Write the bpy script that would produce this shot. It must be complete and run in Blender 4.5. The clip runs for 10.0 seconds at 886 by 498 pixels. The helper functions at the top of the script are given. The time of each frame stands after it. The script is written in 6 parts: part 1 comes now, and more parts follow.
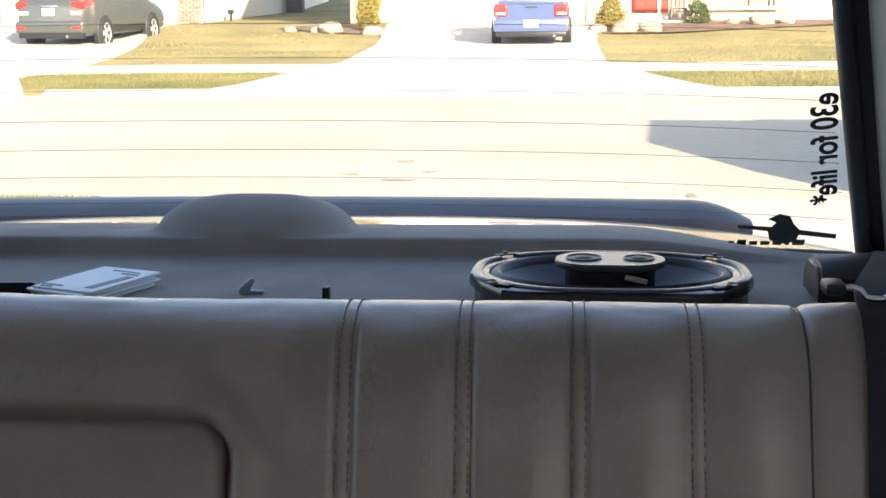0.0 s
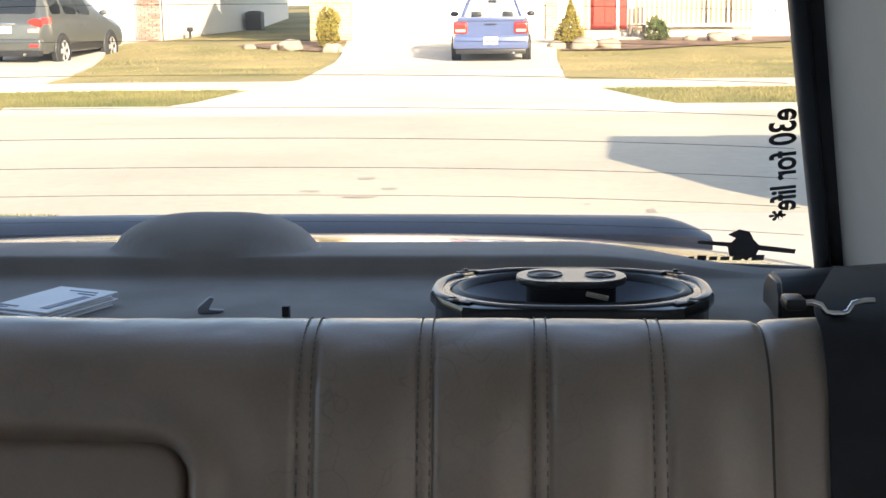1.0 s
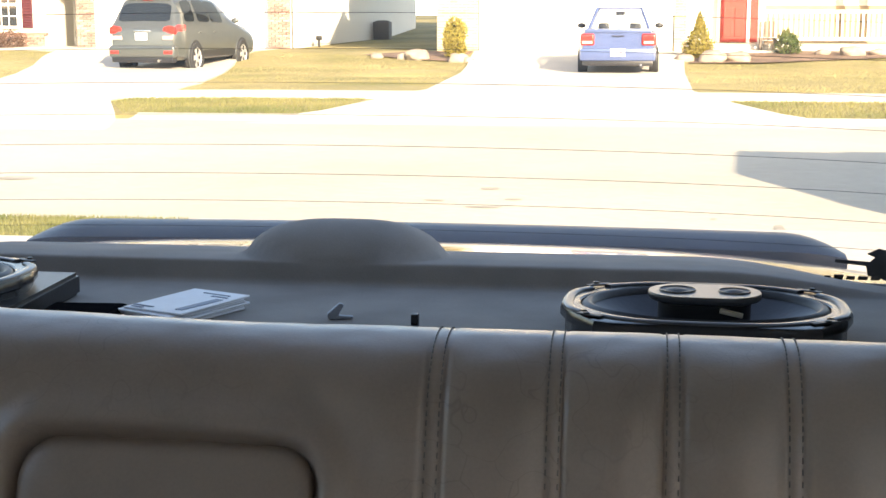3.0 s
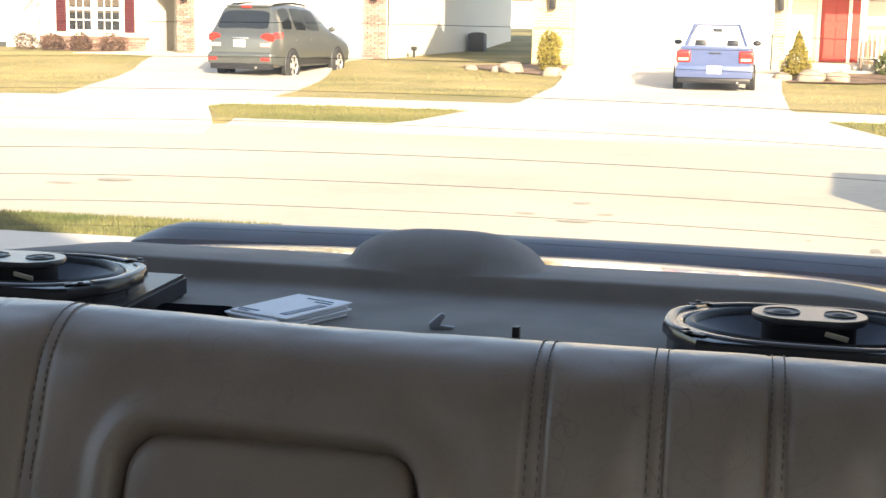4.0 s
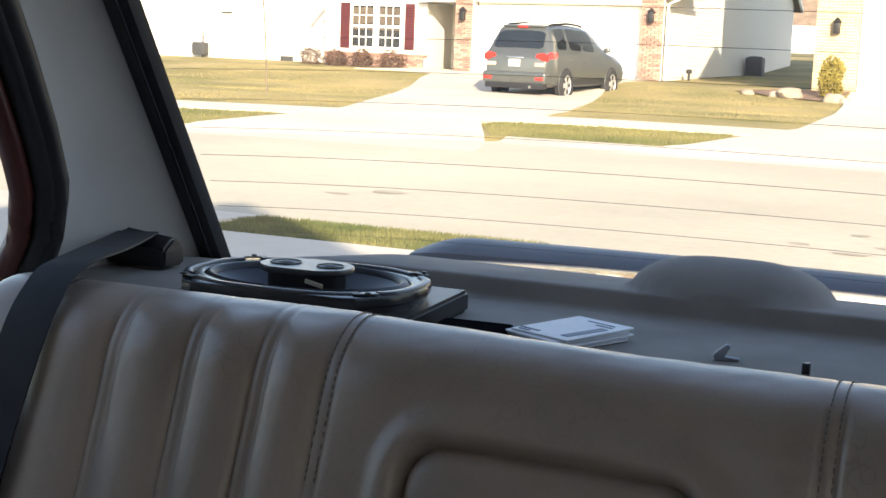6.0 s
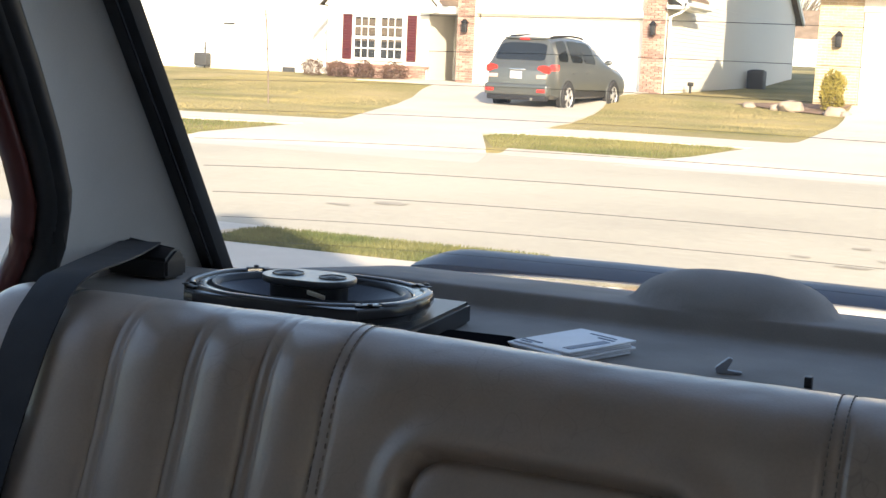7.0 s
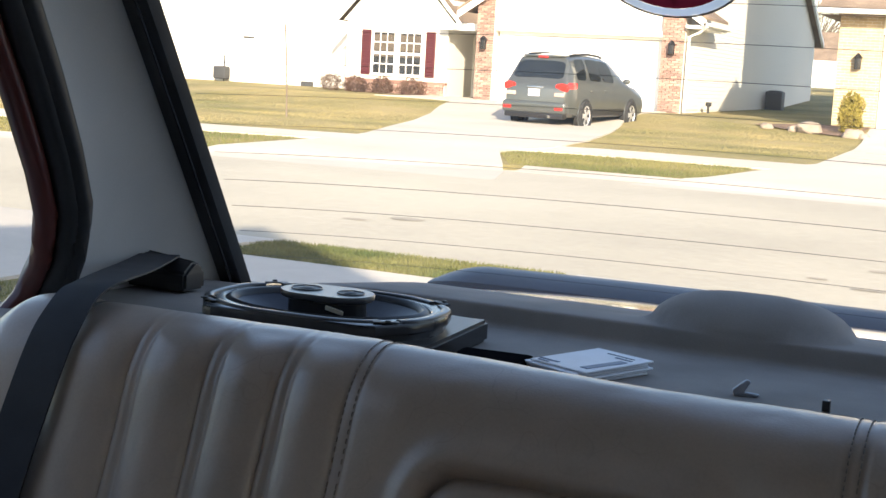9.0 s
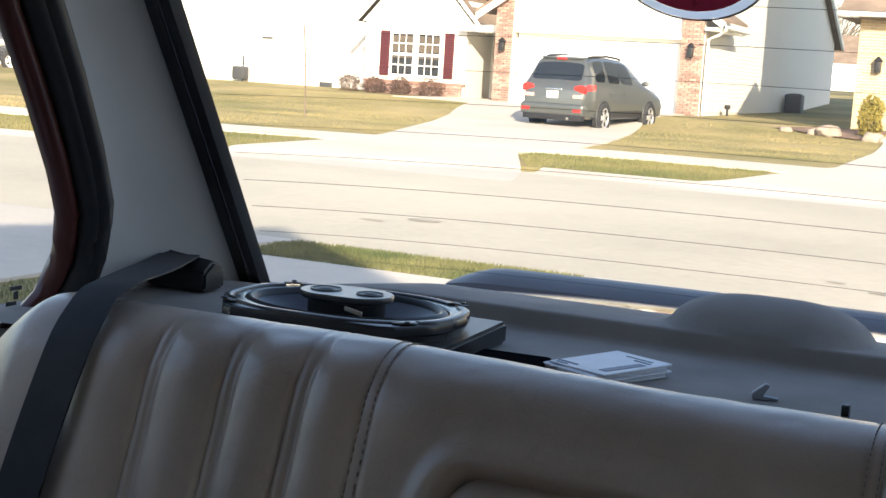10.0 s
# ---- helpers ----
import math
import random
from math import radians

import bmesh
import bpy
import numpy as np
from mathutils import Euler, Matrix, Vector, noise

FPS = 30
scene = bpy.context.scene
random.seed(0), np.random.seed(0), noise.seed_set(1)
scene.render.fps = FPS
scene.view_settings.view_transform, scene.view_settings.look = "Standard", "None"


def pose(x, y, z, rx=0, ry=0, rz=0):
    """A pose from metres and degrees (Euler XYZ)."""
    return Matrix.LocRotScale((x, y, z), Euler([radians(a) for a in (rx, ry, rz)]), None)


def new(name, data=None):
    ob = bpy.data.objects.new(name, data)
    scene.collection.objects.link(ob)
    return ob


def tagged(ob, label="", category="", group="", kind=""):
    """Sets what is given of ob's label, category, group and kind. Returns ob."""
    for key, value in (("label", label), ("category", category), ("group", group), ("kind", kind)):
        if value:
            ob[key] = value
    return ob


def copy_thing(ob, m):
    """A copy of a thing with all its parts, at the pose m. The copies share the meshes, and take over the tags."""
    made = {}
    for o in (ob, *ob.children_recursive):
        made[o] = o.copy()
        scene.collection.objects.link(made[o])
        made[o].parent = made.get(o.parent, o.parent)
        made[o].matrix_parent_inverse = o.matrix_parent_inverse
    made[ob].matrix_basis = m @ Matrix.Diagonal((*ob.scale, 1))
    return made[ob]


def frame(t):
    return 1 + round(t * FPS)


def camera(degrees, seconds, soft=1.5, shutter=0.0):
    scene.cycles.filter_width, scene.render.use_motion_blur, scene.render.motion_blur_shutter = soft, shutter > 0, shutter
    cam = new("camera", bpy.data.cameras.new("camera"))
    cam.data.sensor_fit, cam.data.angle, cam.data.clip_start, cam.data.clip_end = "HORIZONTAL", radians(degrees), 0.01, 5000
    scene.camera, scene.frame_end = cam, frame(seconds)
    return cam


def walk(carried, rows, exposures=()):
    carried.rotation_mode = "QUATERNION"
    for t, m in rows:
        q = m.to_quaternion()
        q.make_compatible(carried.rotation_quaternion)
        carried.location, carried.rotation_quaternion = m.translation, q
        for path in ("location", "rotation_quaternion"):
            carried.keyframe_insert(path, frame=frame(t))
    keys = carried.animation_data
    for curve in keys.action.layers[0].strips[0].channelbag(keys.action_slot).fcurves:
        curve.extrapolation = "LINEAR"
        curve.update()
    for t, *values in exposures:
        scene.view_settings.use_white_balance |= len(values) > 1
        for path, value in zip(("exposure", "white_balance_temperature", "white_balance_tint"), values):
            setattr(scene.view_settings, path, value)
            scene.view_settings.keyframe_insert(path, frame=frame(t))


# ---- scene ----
cam = camera(36.0, 10.0, soft=1.5)
PATH = [
    (0.0, pose(0.0003, -0.0052, 1.1504, 79.409, 0.526, 4.563)),
    (0.5, pose(0.0008, -0.0016, 1.1503, 79.773, 0.519, 2.750)),
    (1.0, pose(0.0005, 0.0000, 1.1500, 80.099, 0.591, 2.897)),
    (1.5, pose(-0.0005, 0.0026, 1.1490, 80.024, 0.155, 3.170)),
    (2.0, pose(-0.0010, 0.0020, 1.1489, 80.080, 0.222, 3.788)),
    (2.5, pose(-0.0033, 0.0032, 1.1491, 80.186, 0.502, 4.551)),
    (2.7, pose(-0.0054, 0.0051, 1.1490, 80.355, 0.384, 6.098)),
    (3.8, pose(-0.0149, -0.0011, 1.1504, 80.928, -0.887, 11.048)),
    (4.0, pose(-0.0193, -0.0049, 1.1506, 81.028, -1.162, 12.064)),
    (4.5, pose(-0.0367, 0.0001, 1.1502, 81.220, -0.183, 16.360)),
    (5.0, pose(-0.0365, 0.0024, 1.1496, 80.989, -1.710, 20.448)),
    (5.5, pose(-0.0394, 0.0021, 1.1495, 81.253, -1.965, 22.553)),
    (6.0, pose(-0.0394, 0.0008, 1.1497, 81.542, -2.233, 23.411)),
    (7.5, pose(-0.0411, -0.0003, 1.1504, 82.242, -2.645, 23.562)),
    (8.0, pose(-0.0408, -0.0025, 1.1511, 82.493, -2.865, 23.813)),
    (8.5, pose(-0.0415, -0.0026, 1.1510, 82.676, -2.938, 23.953)),
    (9.0, pose(-0.0426, -0.0027, 1.1512, 82.661, -3.282, 24.243)),
    (9.5, pose(-0.0432, -0.0047, 1.1513, 82.571, -3.488, 24.669)),
    (10.0, pose(-0.0436, -0.0049, 1.1515, 82.670, -3.558, 25.011)),
]
walk(cam, PATH, exposures=((0.0, 2.00, 6800, 14), (0.6, 1.88, 6950, 14), (1.3, 1.87, 7000, 14), (2.0, 1.97, 7050, 14), (2.6, 2.10, 7100, 14), (4.0, 1.97, 7300, 14), (5.0, 1.86, 7150, 14), (10.0, 1.66, 6600, 14)))

# ---- world and sun ----
SUN_EL, SUN_TO = 21.0, Vector((-0.49, 0.872, 0))
world = bpy.data.worlds.new("sky")
scene.world = world
world.use_nodes = True
wn = world.node_tree.nodes
sky = wn.new("ShaderNodeTexSky")
sky.sky_type, sky.sun_disc = "NISHITA", False
sky.sun_elevation = radians(SUN_EL)
sky.sun_rotation = math.atan2(-SUN_TO.x, -SUN_TO.y)
sky.air_density, sky.dust_density = 1.0, 1.5
world.node_tree.links.new(sky.outputs[0], wn["Background"].inputs[0])
wn["Background"].inputs[1].default_value = 0.125
sun = new("sun", bpy.data.lights.new("sun", "SUN"))
sun.data.energy, sun.data.angle, sun.data.color = 4.0, radians(0.6), (1.0, 0.87, 0.67)
down = SUN_TO.normalized() * math.cos(radians(SUN_EL)) - Vector((0, 0, math.sin(radians(SUN_EL))))
sun.matrix_world = Matrix.Translation((8, -20, 12)) @ down.to_track_quat("-Z", "Y").to_matrix().to_4x4()


# ---- materials ----
def mat(name, base, rough=0.6, metal=0.0, var=0.12, fine=60.0, coarse=4.0, bump=0.1, coat=0.0, spec=0.5, second=None, mixed=0.5, island=0.0, obj=0.0):
    """A principled surface with colour variation at two scales and a fine relief."""
    m = bpy.data.materials.new(name)
    m.use_nodes = True
    n, l = m.node_tree.nodes, m.node_tree.links
    b = n["Principled BSDF"]
    b.inputs["Roughness"].default_value, b.inputs["Metallic"].default_value = rough, metal
    b.inputs["Coat Weight"].default_value, b.inputs["Coat Roughness"].default_value = coat, 0.04
    b.inputs["Specular IOR Level"].default_value = spec
    tc = n.new("ShaderNodeTexCoord")
    big, small = n.new("ShaderNodeTexNoise"), n.new("ShaderNodeTexNoise")
    big.inputs["Scale"].default_value, small.inputs["Scale"].default_value = coarse, fine
    big.inputs["Detail"].default_value, small.inputs["Detail"].default_value = 5, 4
    for t in (big, small):
        l.new(tc.outputs["Object"], t.inputs["Vector"])
    ramp = n.new("ShaderNodeValToRGB")
    other = second or [min(1, c * (1 + var)) for c in base]
    low = [c * (1 - var) for c in base]
    ramp.color_ramp.elements[0].position, ramp.color_ramp.elements[1].position = 0.5 - 0.3 * mixed, 0.5 + 0.3 * mixed
    ramp.color_ramp.elements[0].color, ramp.color_ramp.elements[1].color = (*low, 1), (*other, 1)
    l.new(big.outputs["Fac"], ramp.inputs["Fac"])
    hsv = n.new("ShaderNodeHueSaturation")
    l.new(ramp.outputs["Color"], hsv.inputs["Color"])
    rng = n.new("ShaderNodeMapRange")
    rng.inputs["To Min"].default_value, rng.inputs["To Max"].default_value = 1 - var, 1 + var
    l.new(small.outputs["Fac"], rng.inputs["Value"])
    value = rng.outputs["Result"]
    if island or obj:
        src = n.new("ShaderNodeNewGeometry").outputs["Random Per Island"] if island else n.new("ShaderNodeObjectInfo").outputs["Random"]
        r2 = n.new("ShaderNodeMapRange")
        r2.inputs["To Min"].default_value, r2.inputs["To Max"].default_value = 1 - (island or obj), 1 + (island or obj)
        l.new(src, r2.inputs["Value"])
        mul = n.new("ShaderNodeMath")
        mul.operation = "MULTIPLY"
        l.new(value, mul.inputs[0]), l.new(r2.outputs["Result"], mul.inputs[1])
        value = mul.outputs[0]
    l.new(value, hsv.inputs["Value"])
    l.new(hsv.outputs["Color"], b.inputs["Base Color"])
    if bump:
        bp = n.new("ShaderNodeBump")
        bp.inputs["Strength"].default_value, bp.inputs["Distance"].default_value = bump, 0.3 / fine
        l.new(small.outputs["Fac"], bp.inputs["Height"])
        l.new(bp.outputs["Normal"], b.inputs["Normal"])
    return m


def glass(name, tint=(0.97, 0.985, 0.98)):
    m = bpy.data.materials.new(name)
    m.use_nodes = True
    n, l = m.node_tree.nodes, m.node_tree.links
    n.remove(n["Principled BSDF"])
    mix, tr, gl, fr = n.new("ShaderNodeMixShader"), n.new("ShaderNodeBsdfTransparent"), n.new("ShaderNodeBsdfGlossy"), n.new("ShaderNodeMath")
    lw = n.new("ShaderNodeLayerWeight")
    lw.inputs[0].default_value = 0.5
    fr.operation, fr.inputs[1].default_value = "POWER", 5.0
    l.new(lw.outputs["Facing"], fr.inputs[0])
    tr.inputs[0].default_value, gl.inputs["Roughness"].default_value = (*tint, 1), 0.02
    add = n.new("ShaderNodeMath")
    add.operation, add.inputs[1].default_value, add.use_clamp = "ADD", 0.03, True
    l.new(fr.outputs[0], add.inputs[0])
    l.new(add.outputs[0], mix.inputs[0]), l.new(tr.outputs[0], mix.inputs[1]), l.new(gl.outputs[0], mix.inputs[2])
    # pale translucent share, standing in for the veiling glare over the view outside
    film_mix, veil = n.new("ShaderNodeMixShader"), n.new("ShaderNodeBsdfTranslucent")
    spots = n.new("ShaderNodeTexNoise")
    spots.inputs["Scale"].default_value, spots.inputs["Detail"].default_value = 14, 6
    much = n.new("ShaderNodeMapRange")
    much.inputs["To Min"].default_value, much.inputs["To Max"].default_value = 0.02, 0.06
    veil.inputs[0].default_value = (0.8, 0.78, 0.74, 1)
    l.new(spots.outputs["Fac"], much.inputs["Value"]), l.new(much.outputs["Result"], film_mix.inputs[0])
    l.new(mix.outputs[0], film_mix.inputs[1]), l.new(veil.outputs[0], film_mix.inputs[2])
    l.new(film_mix.outputs[0], n["Material Output"].inputs[0])
    return m


def lamp_lens(name, base):
    return mat(name, base, 0.15, 0, 0.1, 200, 20, 0.05, 0.6)


LEATHER = mat("taupe_leather", (0.41, 0.335, 0.28), 0.31, 0, 0.09, 420, 9, 0.16, 0.0, 0.75)


def cracked(m, scale, thin):
    """Fine age cracks in patches: thin darker lines, a little sunk."""
    n, l = m.node_tree.nodes, m.node_tree.links
    b = n["Principled BSDF"]
    tc = n.new("ShaderNodeTexCoord")
    warp, patch_, cell = n.new("ShaderNodeTexNoise"), n.new("ShaderNodeTexNoise"), n.new("ShaderNodeTexVoronoi")
    warp.inputs["Scale"].default_value, patch_.inputs["Scale"].default_value = 14, 5
    cell.feature, cell.inputs["Scale"].default_value = "DISTANCE_TO_EDGE", scale
    add_ = n.new("ShaderNodeMixRGB")
    add_.inputs["Fac"].default_value = 0.12
    l.new(tc.outputs["Object"], warp.inputs["Vector"]), l.new(tc.outputs["Object"], patch_.inputs["Vector"])
    l.new(tc.outputs["Object"], add_.inputs["Color1"]), l.new(warp.outputs["Color"], add_.inputs["Color2"])
    l.new(add_.outputs["Color"], cell.inputs["Vector"])
    line_, much = n.new("ShaderNodeMapRange"), n.new("ShaderNodeMapRange")
    line_.inputs["From Max"].default_value, line_.inputs["To Min"].default_value, line_.inputs["To Max"].default_value = thin, 1, 0
    much.inputs["From Min"].default_value, much.inputs["From Max"].default_value, much.inputs["To Max"].default_value = 0.52, 0.70, 0.22
    l.new(cell.outputs["Distance"], line_.inputs["Value"]), l.new(patch_.outputs["Fac"], much.inputs["Value"])
    mul = n.new("ShaderNodeMath")
    mul.operation = "MULTIPLY"
    l.new(line_.outputs["Result"], mul.inputs[0]), l.new(much.outputs["Result"], mul.inputs[1])
    dark = n.new("ShaderNodeMixRGB")
    dark.inputs["Color2"].default_value = (0.09, 0.07, 0.055, 1)
    old = b.inputs["Base Color"].links[0].from_socket
    l.new(mul.outputs[0], dark.inputs["Fac"]), l.new(old, dark.inputs["Color1"]), l.new(dark.outputs["Color"], b.inputs["Base Color"])


cracked(LEATHER, 20, 0.012)
LEATHER_DARK = mat("leather_seam", (0.10, 0.088, 0.075), 0.55, 0, 0.1, 400, 9, 0.1)
THREAD_DULL = mat("dull_thread", (0.26, 0.21, 0.175), 0.7, 0, 0.1, 900, 60, 0.1)
THREAD = mat("thread", (0.24, 0.22, 0.20), 0.7, 0, 0.1, 900, 60, 0.1)
CARPET = mat("shelf_felt", (0.30, 0.277, 0.255), 0.95, 0, 0.1, 700, 11, 0.35, spec=0.15)
CARPET_DARK = mat("shelf_felt_worn", (0.22, 0.21, 0.205), 0.95, 0, 0.14, 600, 9, 0.3, spec=0.15)
TRIM = mat("pillar_vinyl", (0.55, 0.525, 0.50), 0.62, 0, 0.06, 500, 6, 0.15)
RUBBER = mat("black_rubber", (0.026, 0.026, 0.028), 0.45, 0, 0.2, 200, 12, 0.08)
PLASTIC = mat("black_plastic", (0.016, 0.016, 0.018), 0.38, 0, 0.15, 300, 15, 0.08)
SATIN = mat("satin_black", (0.022, 0.022, 0.026), 0.20, 0, 0.15, 300, 15, 0.05)
CONE = mat("speaker_cone", (0.02, 0.021, 0.035), 0.35, 0, 0.2, 250, 12, 0.1)
GREY_PL = mat("grey_plastic", (0.06, 0.062, 0.068), 0.28, 0, 0.1, 300, 14, 0.05)
BLUE_PL = mat("blue_grey_plastic", (0.34, 0.37, 0.43), 0.4, 0, 0.1, 300, 14, 0.05)
PHONE = mat("matt_black_phone", (0.008, 0.008, 0.009), 0.9, 0, 0.1, 300, 14, 0.02, 0, 0.0)
WEB = mat("belt_webbing", (0.026, 0.027, 0.033), 0.75, 0, 0.2, 900, 20, 0.4)
CHROME = mat("chrome", (0.75, 0.75, 0.76), 0.16, 1.0, 0.08, 200, 20, 0.02)
PAPER = mat("white_card", (0.80, 0.82, 0.86), 0.55, 0, 0.04, 200, 12, 0.04)
PRINT = mat("grey_print", (0.22, 0.26, 0.34), 0.6, 0, 0.1, 200, 20, 0.02)
FOIL = mat("label_cream", (0.75, 0.70, 0.58), 0.4, 0.0, 0.1, 200, 20, 0.02)
OWN_PAINT = mat("dark_blue_paint", (0.014, 0.015, 0.034), 0.16, 0.0, 0.12, 300, 5, 0.0, 0.7, 0.3)
RED_PAINT = mat("maroon_frame_paint", (0.09, 0.02, 0.016), 0.35, 0, 0.1, 200, 8, 0.02, 0.3)
# the lid's paint made duller, to hold back the sky's reflection on the spoiler
SPOILER = mat("dulled_dark_spoiler", (0.018, 0.021, 0.038), 0.42, 0, 0.2, 120, 7, 0.05, 0.0, 0.35)
DECAL = mat("black_vinyl_decal", (0.06, 0.06, 0.064), 0.5, 0, 0.1, 300, 20, 0.02)


def film(name, base):
    """Thin printed film on glass, lit through from behind."""
    m = mat(name, base, 0.5, 0, 0.06, 300, 20, 0.02)
    n, l = m.node_tree.nodes, m.node_tree.links
    mix, tl = n.new("ShaderNodeMixShader"), n.new("ShaderNodeBsdfTranslucent")
    mix.inputs[0].default_value = 0.85
    tl.inputs[0].default_value = (*base, 1)
    l.new(n["Principled BSDF"].outputs[0], mix.inputs[1]), l.new(tl.outputs[0], mix.inputs[2])
    l.new(mix.outputs[0], n["Material Output"].inputs[0])
    return m


DECAL_RED = film("dark_red_decal", (0.13, 0.010, 0.02))
DECAL_WHITE = film("white_decal", (0.9, 0.9, 0.9))
HEADLINER = mat("headliner_cloth", (0.5, 0.48, 0.45), 0.95, 0, 0.06, 500, 8, 0.2)
PANE = glass("clear_pane")

CONCRETE = mat("pale_concrete", (0.50, 0.455, 0.385), 0.85, 0, 0.10, 9, 0.35, 0.15)
ROADTOP = mat("street_concrete", (0.43, 0.39, 0.305), 0.85, 0, 0.13, 12, 0.22, 0.2)
KERB = mat("kerb_concrete", (0.45, 0.41, 0.35), 0.85, 0, 0.1, 14, 0.8, 0.2)
TAR = mat("oil_stain", (0.36, 0.32, 0.25), 0.8, 0, 0.2, 20, 2, 0.1)
JOINT = mat("joint_filler", (0.30, 0.28, 0.24), 0.9, 0, 0.2, 20, 2, 0.1)
LAWN = mat("dormant_lawn", (0.19, 0.185, 0.066), 0.95, 0, 0.30, 7, 0.30, 0.6, 0, 0.2, (0.34, 0.27, 0.13), 0.7)
BLADES = mat("grass_blades", (0.175, 0.185, 0.063), 0.8, 0, 0.25, 3, 0.33, 0, 0, 0.2, (0.39, 0.305, 0.15), 0.7, 0.16)
BLADES_N = mat("fresh_grass_blades", (0.085, 0.12, 0.036), 0.8, 0, 0.3, 5, 1.6, 0, 0, 0.2, (0.20, 0.185, 0.075), 0.7, 0.35)
BLADES_G = mat("green_grass_blades", (0.105, 0.132, 0.042), 0.8, 0, 0.25, 3, 0.5, 0, 0, 0.2, (0.235, 0.205, 0.085), 0.7, 0.18)
TAN_WALL = mat("tan_brick_wall", (0.36, 0.28, 0.18), 0.85, 0, 0.15, 20, 2, 0.3)
MULCH = mat("mulch", (0.16, 0.10, 0.065), 0.95, 0, 0.35, 25, 2, 0.8)
SIDING = mat("cream_siding", (0.68, 0.66, 0.60), 0.6, 0, 0.03, 6, 0.3, 0.03)
SIDING_W = mat("white_siding", (0.70, 0.69, 0.64), 0.6, 0, 0.03, 6, 0.3, 0.03)
WHITE = mat("white_gloss_paint", (0.83, 0.83, 0.80), 0.45, 0, 0.03, 8, 0.5, 0.02)
BRICK = mat("red_brick", (0.30, 0.195, 0.158), 0.85, 0, 0.12, 30, 3, 0.3, obj=0.36)
BRICK_ST = mat("red_brick_far", (0.26, 0.145, 0.112), 0.85, 0, 0.12, 30, 3, 0.3, island=0.28)
BRICK_Y = mat("buff_brick", (0.44, 0.35, 0.22), 0.85, 0, 0.1, 30, 3, 0.3, island=0.14)
MORTAR = mat("mortar", (0.60, 0.55, 0.48), 0.9, 0, 0.1, 30, 3, 0.3)
SHUTTER = mat("maroon_shutter", (0.075, 0.014, 0.018), 0.5, 0, 0.08, 20, 3, 0.05)
RED_DOOR = mat("red_door", (0.36, 0.035, 0.022), 0.45, 0, 0.05, 20, 2, 0.03)
SHINGLE = mat("brown_shingle", (0.20, 0.15, 0.11), 0.9, 0, 0.2, 12, 1.5, 0.5)
DARKGLASS = mat("dark_window_glass", (0.02, 0.025, 0.032), 0.06, 0, 0.3, 8, 1.2, 0.0, 0.5)
CURTAIN = mat("window_blind", (0.075, 0.06, 0.046), 0.8, 0, 0.2, 20, 3, 0.1)
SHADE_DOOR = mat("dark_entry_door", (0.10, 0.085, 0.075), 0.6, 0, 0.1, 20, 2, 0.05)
SUV_PAINT = mat("grey_green_metallic", (0.10, 0.108, 0.104), 0.3, 0.45, 0.05, 300, 3, 0.0, 0.8)
BLUE_PAINT = mat("light_blue_metallic", (0.08, 0.112, 0.235), 0.3, 0.25, 0.05, 300, 3, 0.0, 0.8)
DARK_PAINT = mat("charcoal_car_paint", (0.03, 0.034, 0.045), 0.25, 0.3, 0.05, 300, 3, 0.0, 0.8)
TYRE = mat("tyre_rubber", (0.022, 0.022, 0.022), 0.8, 0, 0.2, 60, 6, 0.2)
RIM = mat("alloy_rim", (0.62, 0.62, 0.62), 0.3, 0.7, 0.06, 60, 6, 0.02)
TAIL = lamp_lens("tail_lamp_red", (0.55, 0.03, 0.025))
TAIL_CLEAR = lamp_lens("tail_lamp_clear", (0.50, 0.33, 0.28))
CARGLASS = mat("tinted_car_glass", (0.015, 0.018, 0.02), 0.05, 0, 0.1, 30, 3, 0, 0.6)
PLATE = mat("number_plate", (0.75, 0.76, 0.78), 0.4, 0, 0.03, 60, 6, 0.02)
PLATE_INK = mat("plate_ink", (0.12, 0.14, 0.25), 0.5, 0, 0.05, 60, 6, 0.0)
SHRUB_Y = mat("gold_conifer", (0.25, 0.20, 0.045), 0.7, 0, 0.25, 8, 1.5, 0, 0, 0.2, (0.21, 0.18, 0.04), 0.6, 0.3)
SHRUB_R = mat("russet_shrub", (0.075, 0.046, 0.035), 0.85, 0, 0.25, 8, 2, 0, 0, 0.2, (0.12, 0.072, 0.05), 0.6, 0.3)
SHRUB_G = mat("green_shrub", (0.07, 0.10, 0.03), 0.8, 0, 0.25, 8, 2, 0, 0, 0.2, (0.12, 0.13, 0.05), 0.6, 0.3)
TWIG = mat("bare_twigs", (0.17, 0.13, 0.10), 0.9, 0, 0.2, 10, 2, 0.2)
STONE = mat("pale_boulder", (0.28, 0.23, 0.18), 0.85, 0, 0.2, 14, 2, 0.5)
METAL_G = mat("grey_cabinet_metal", (0.045, 0.047, 0.05), 0.6, 0.1, 0.1, 30, 3, 0.1)
BLACKIRON = mat("black_iron", (0.02, 0.02, 0.02), 0.5, 0.3, 0.1, 30, 3, 0.1)


# ---- mesh helpers ----
def thing(name, at=(0, 0, 0), label="", category="", group="", kind=""):
    ob = new(name)
    ob.empty_display_size = 0.05
    ob.matrix_basis = Matrix.Translation(at)
    return tagged(ob, label, category, group, kind)


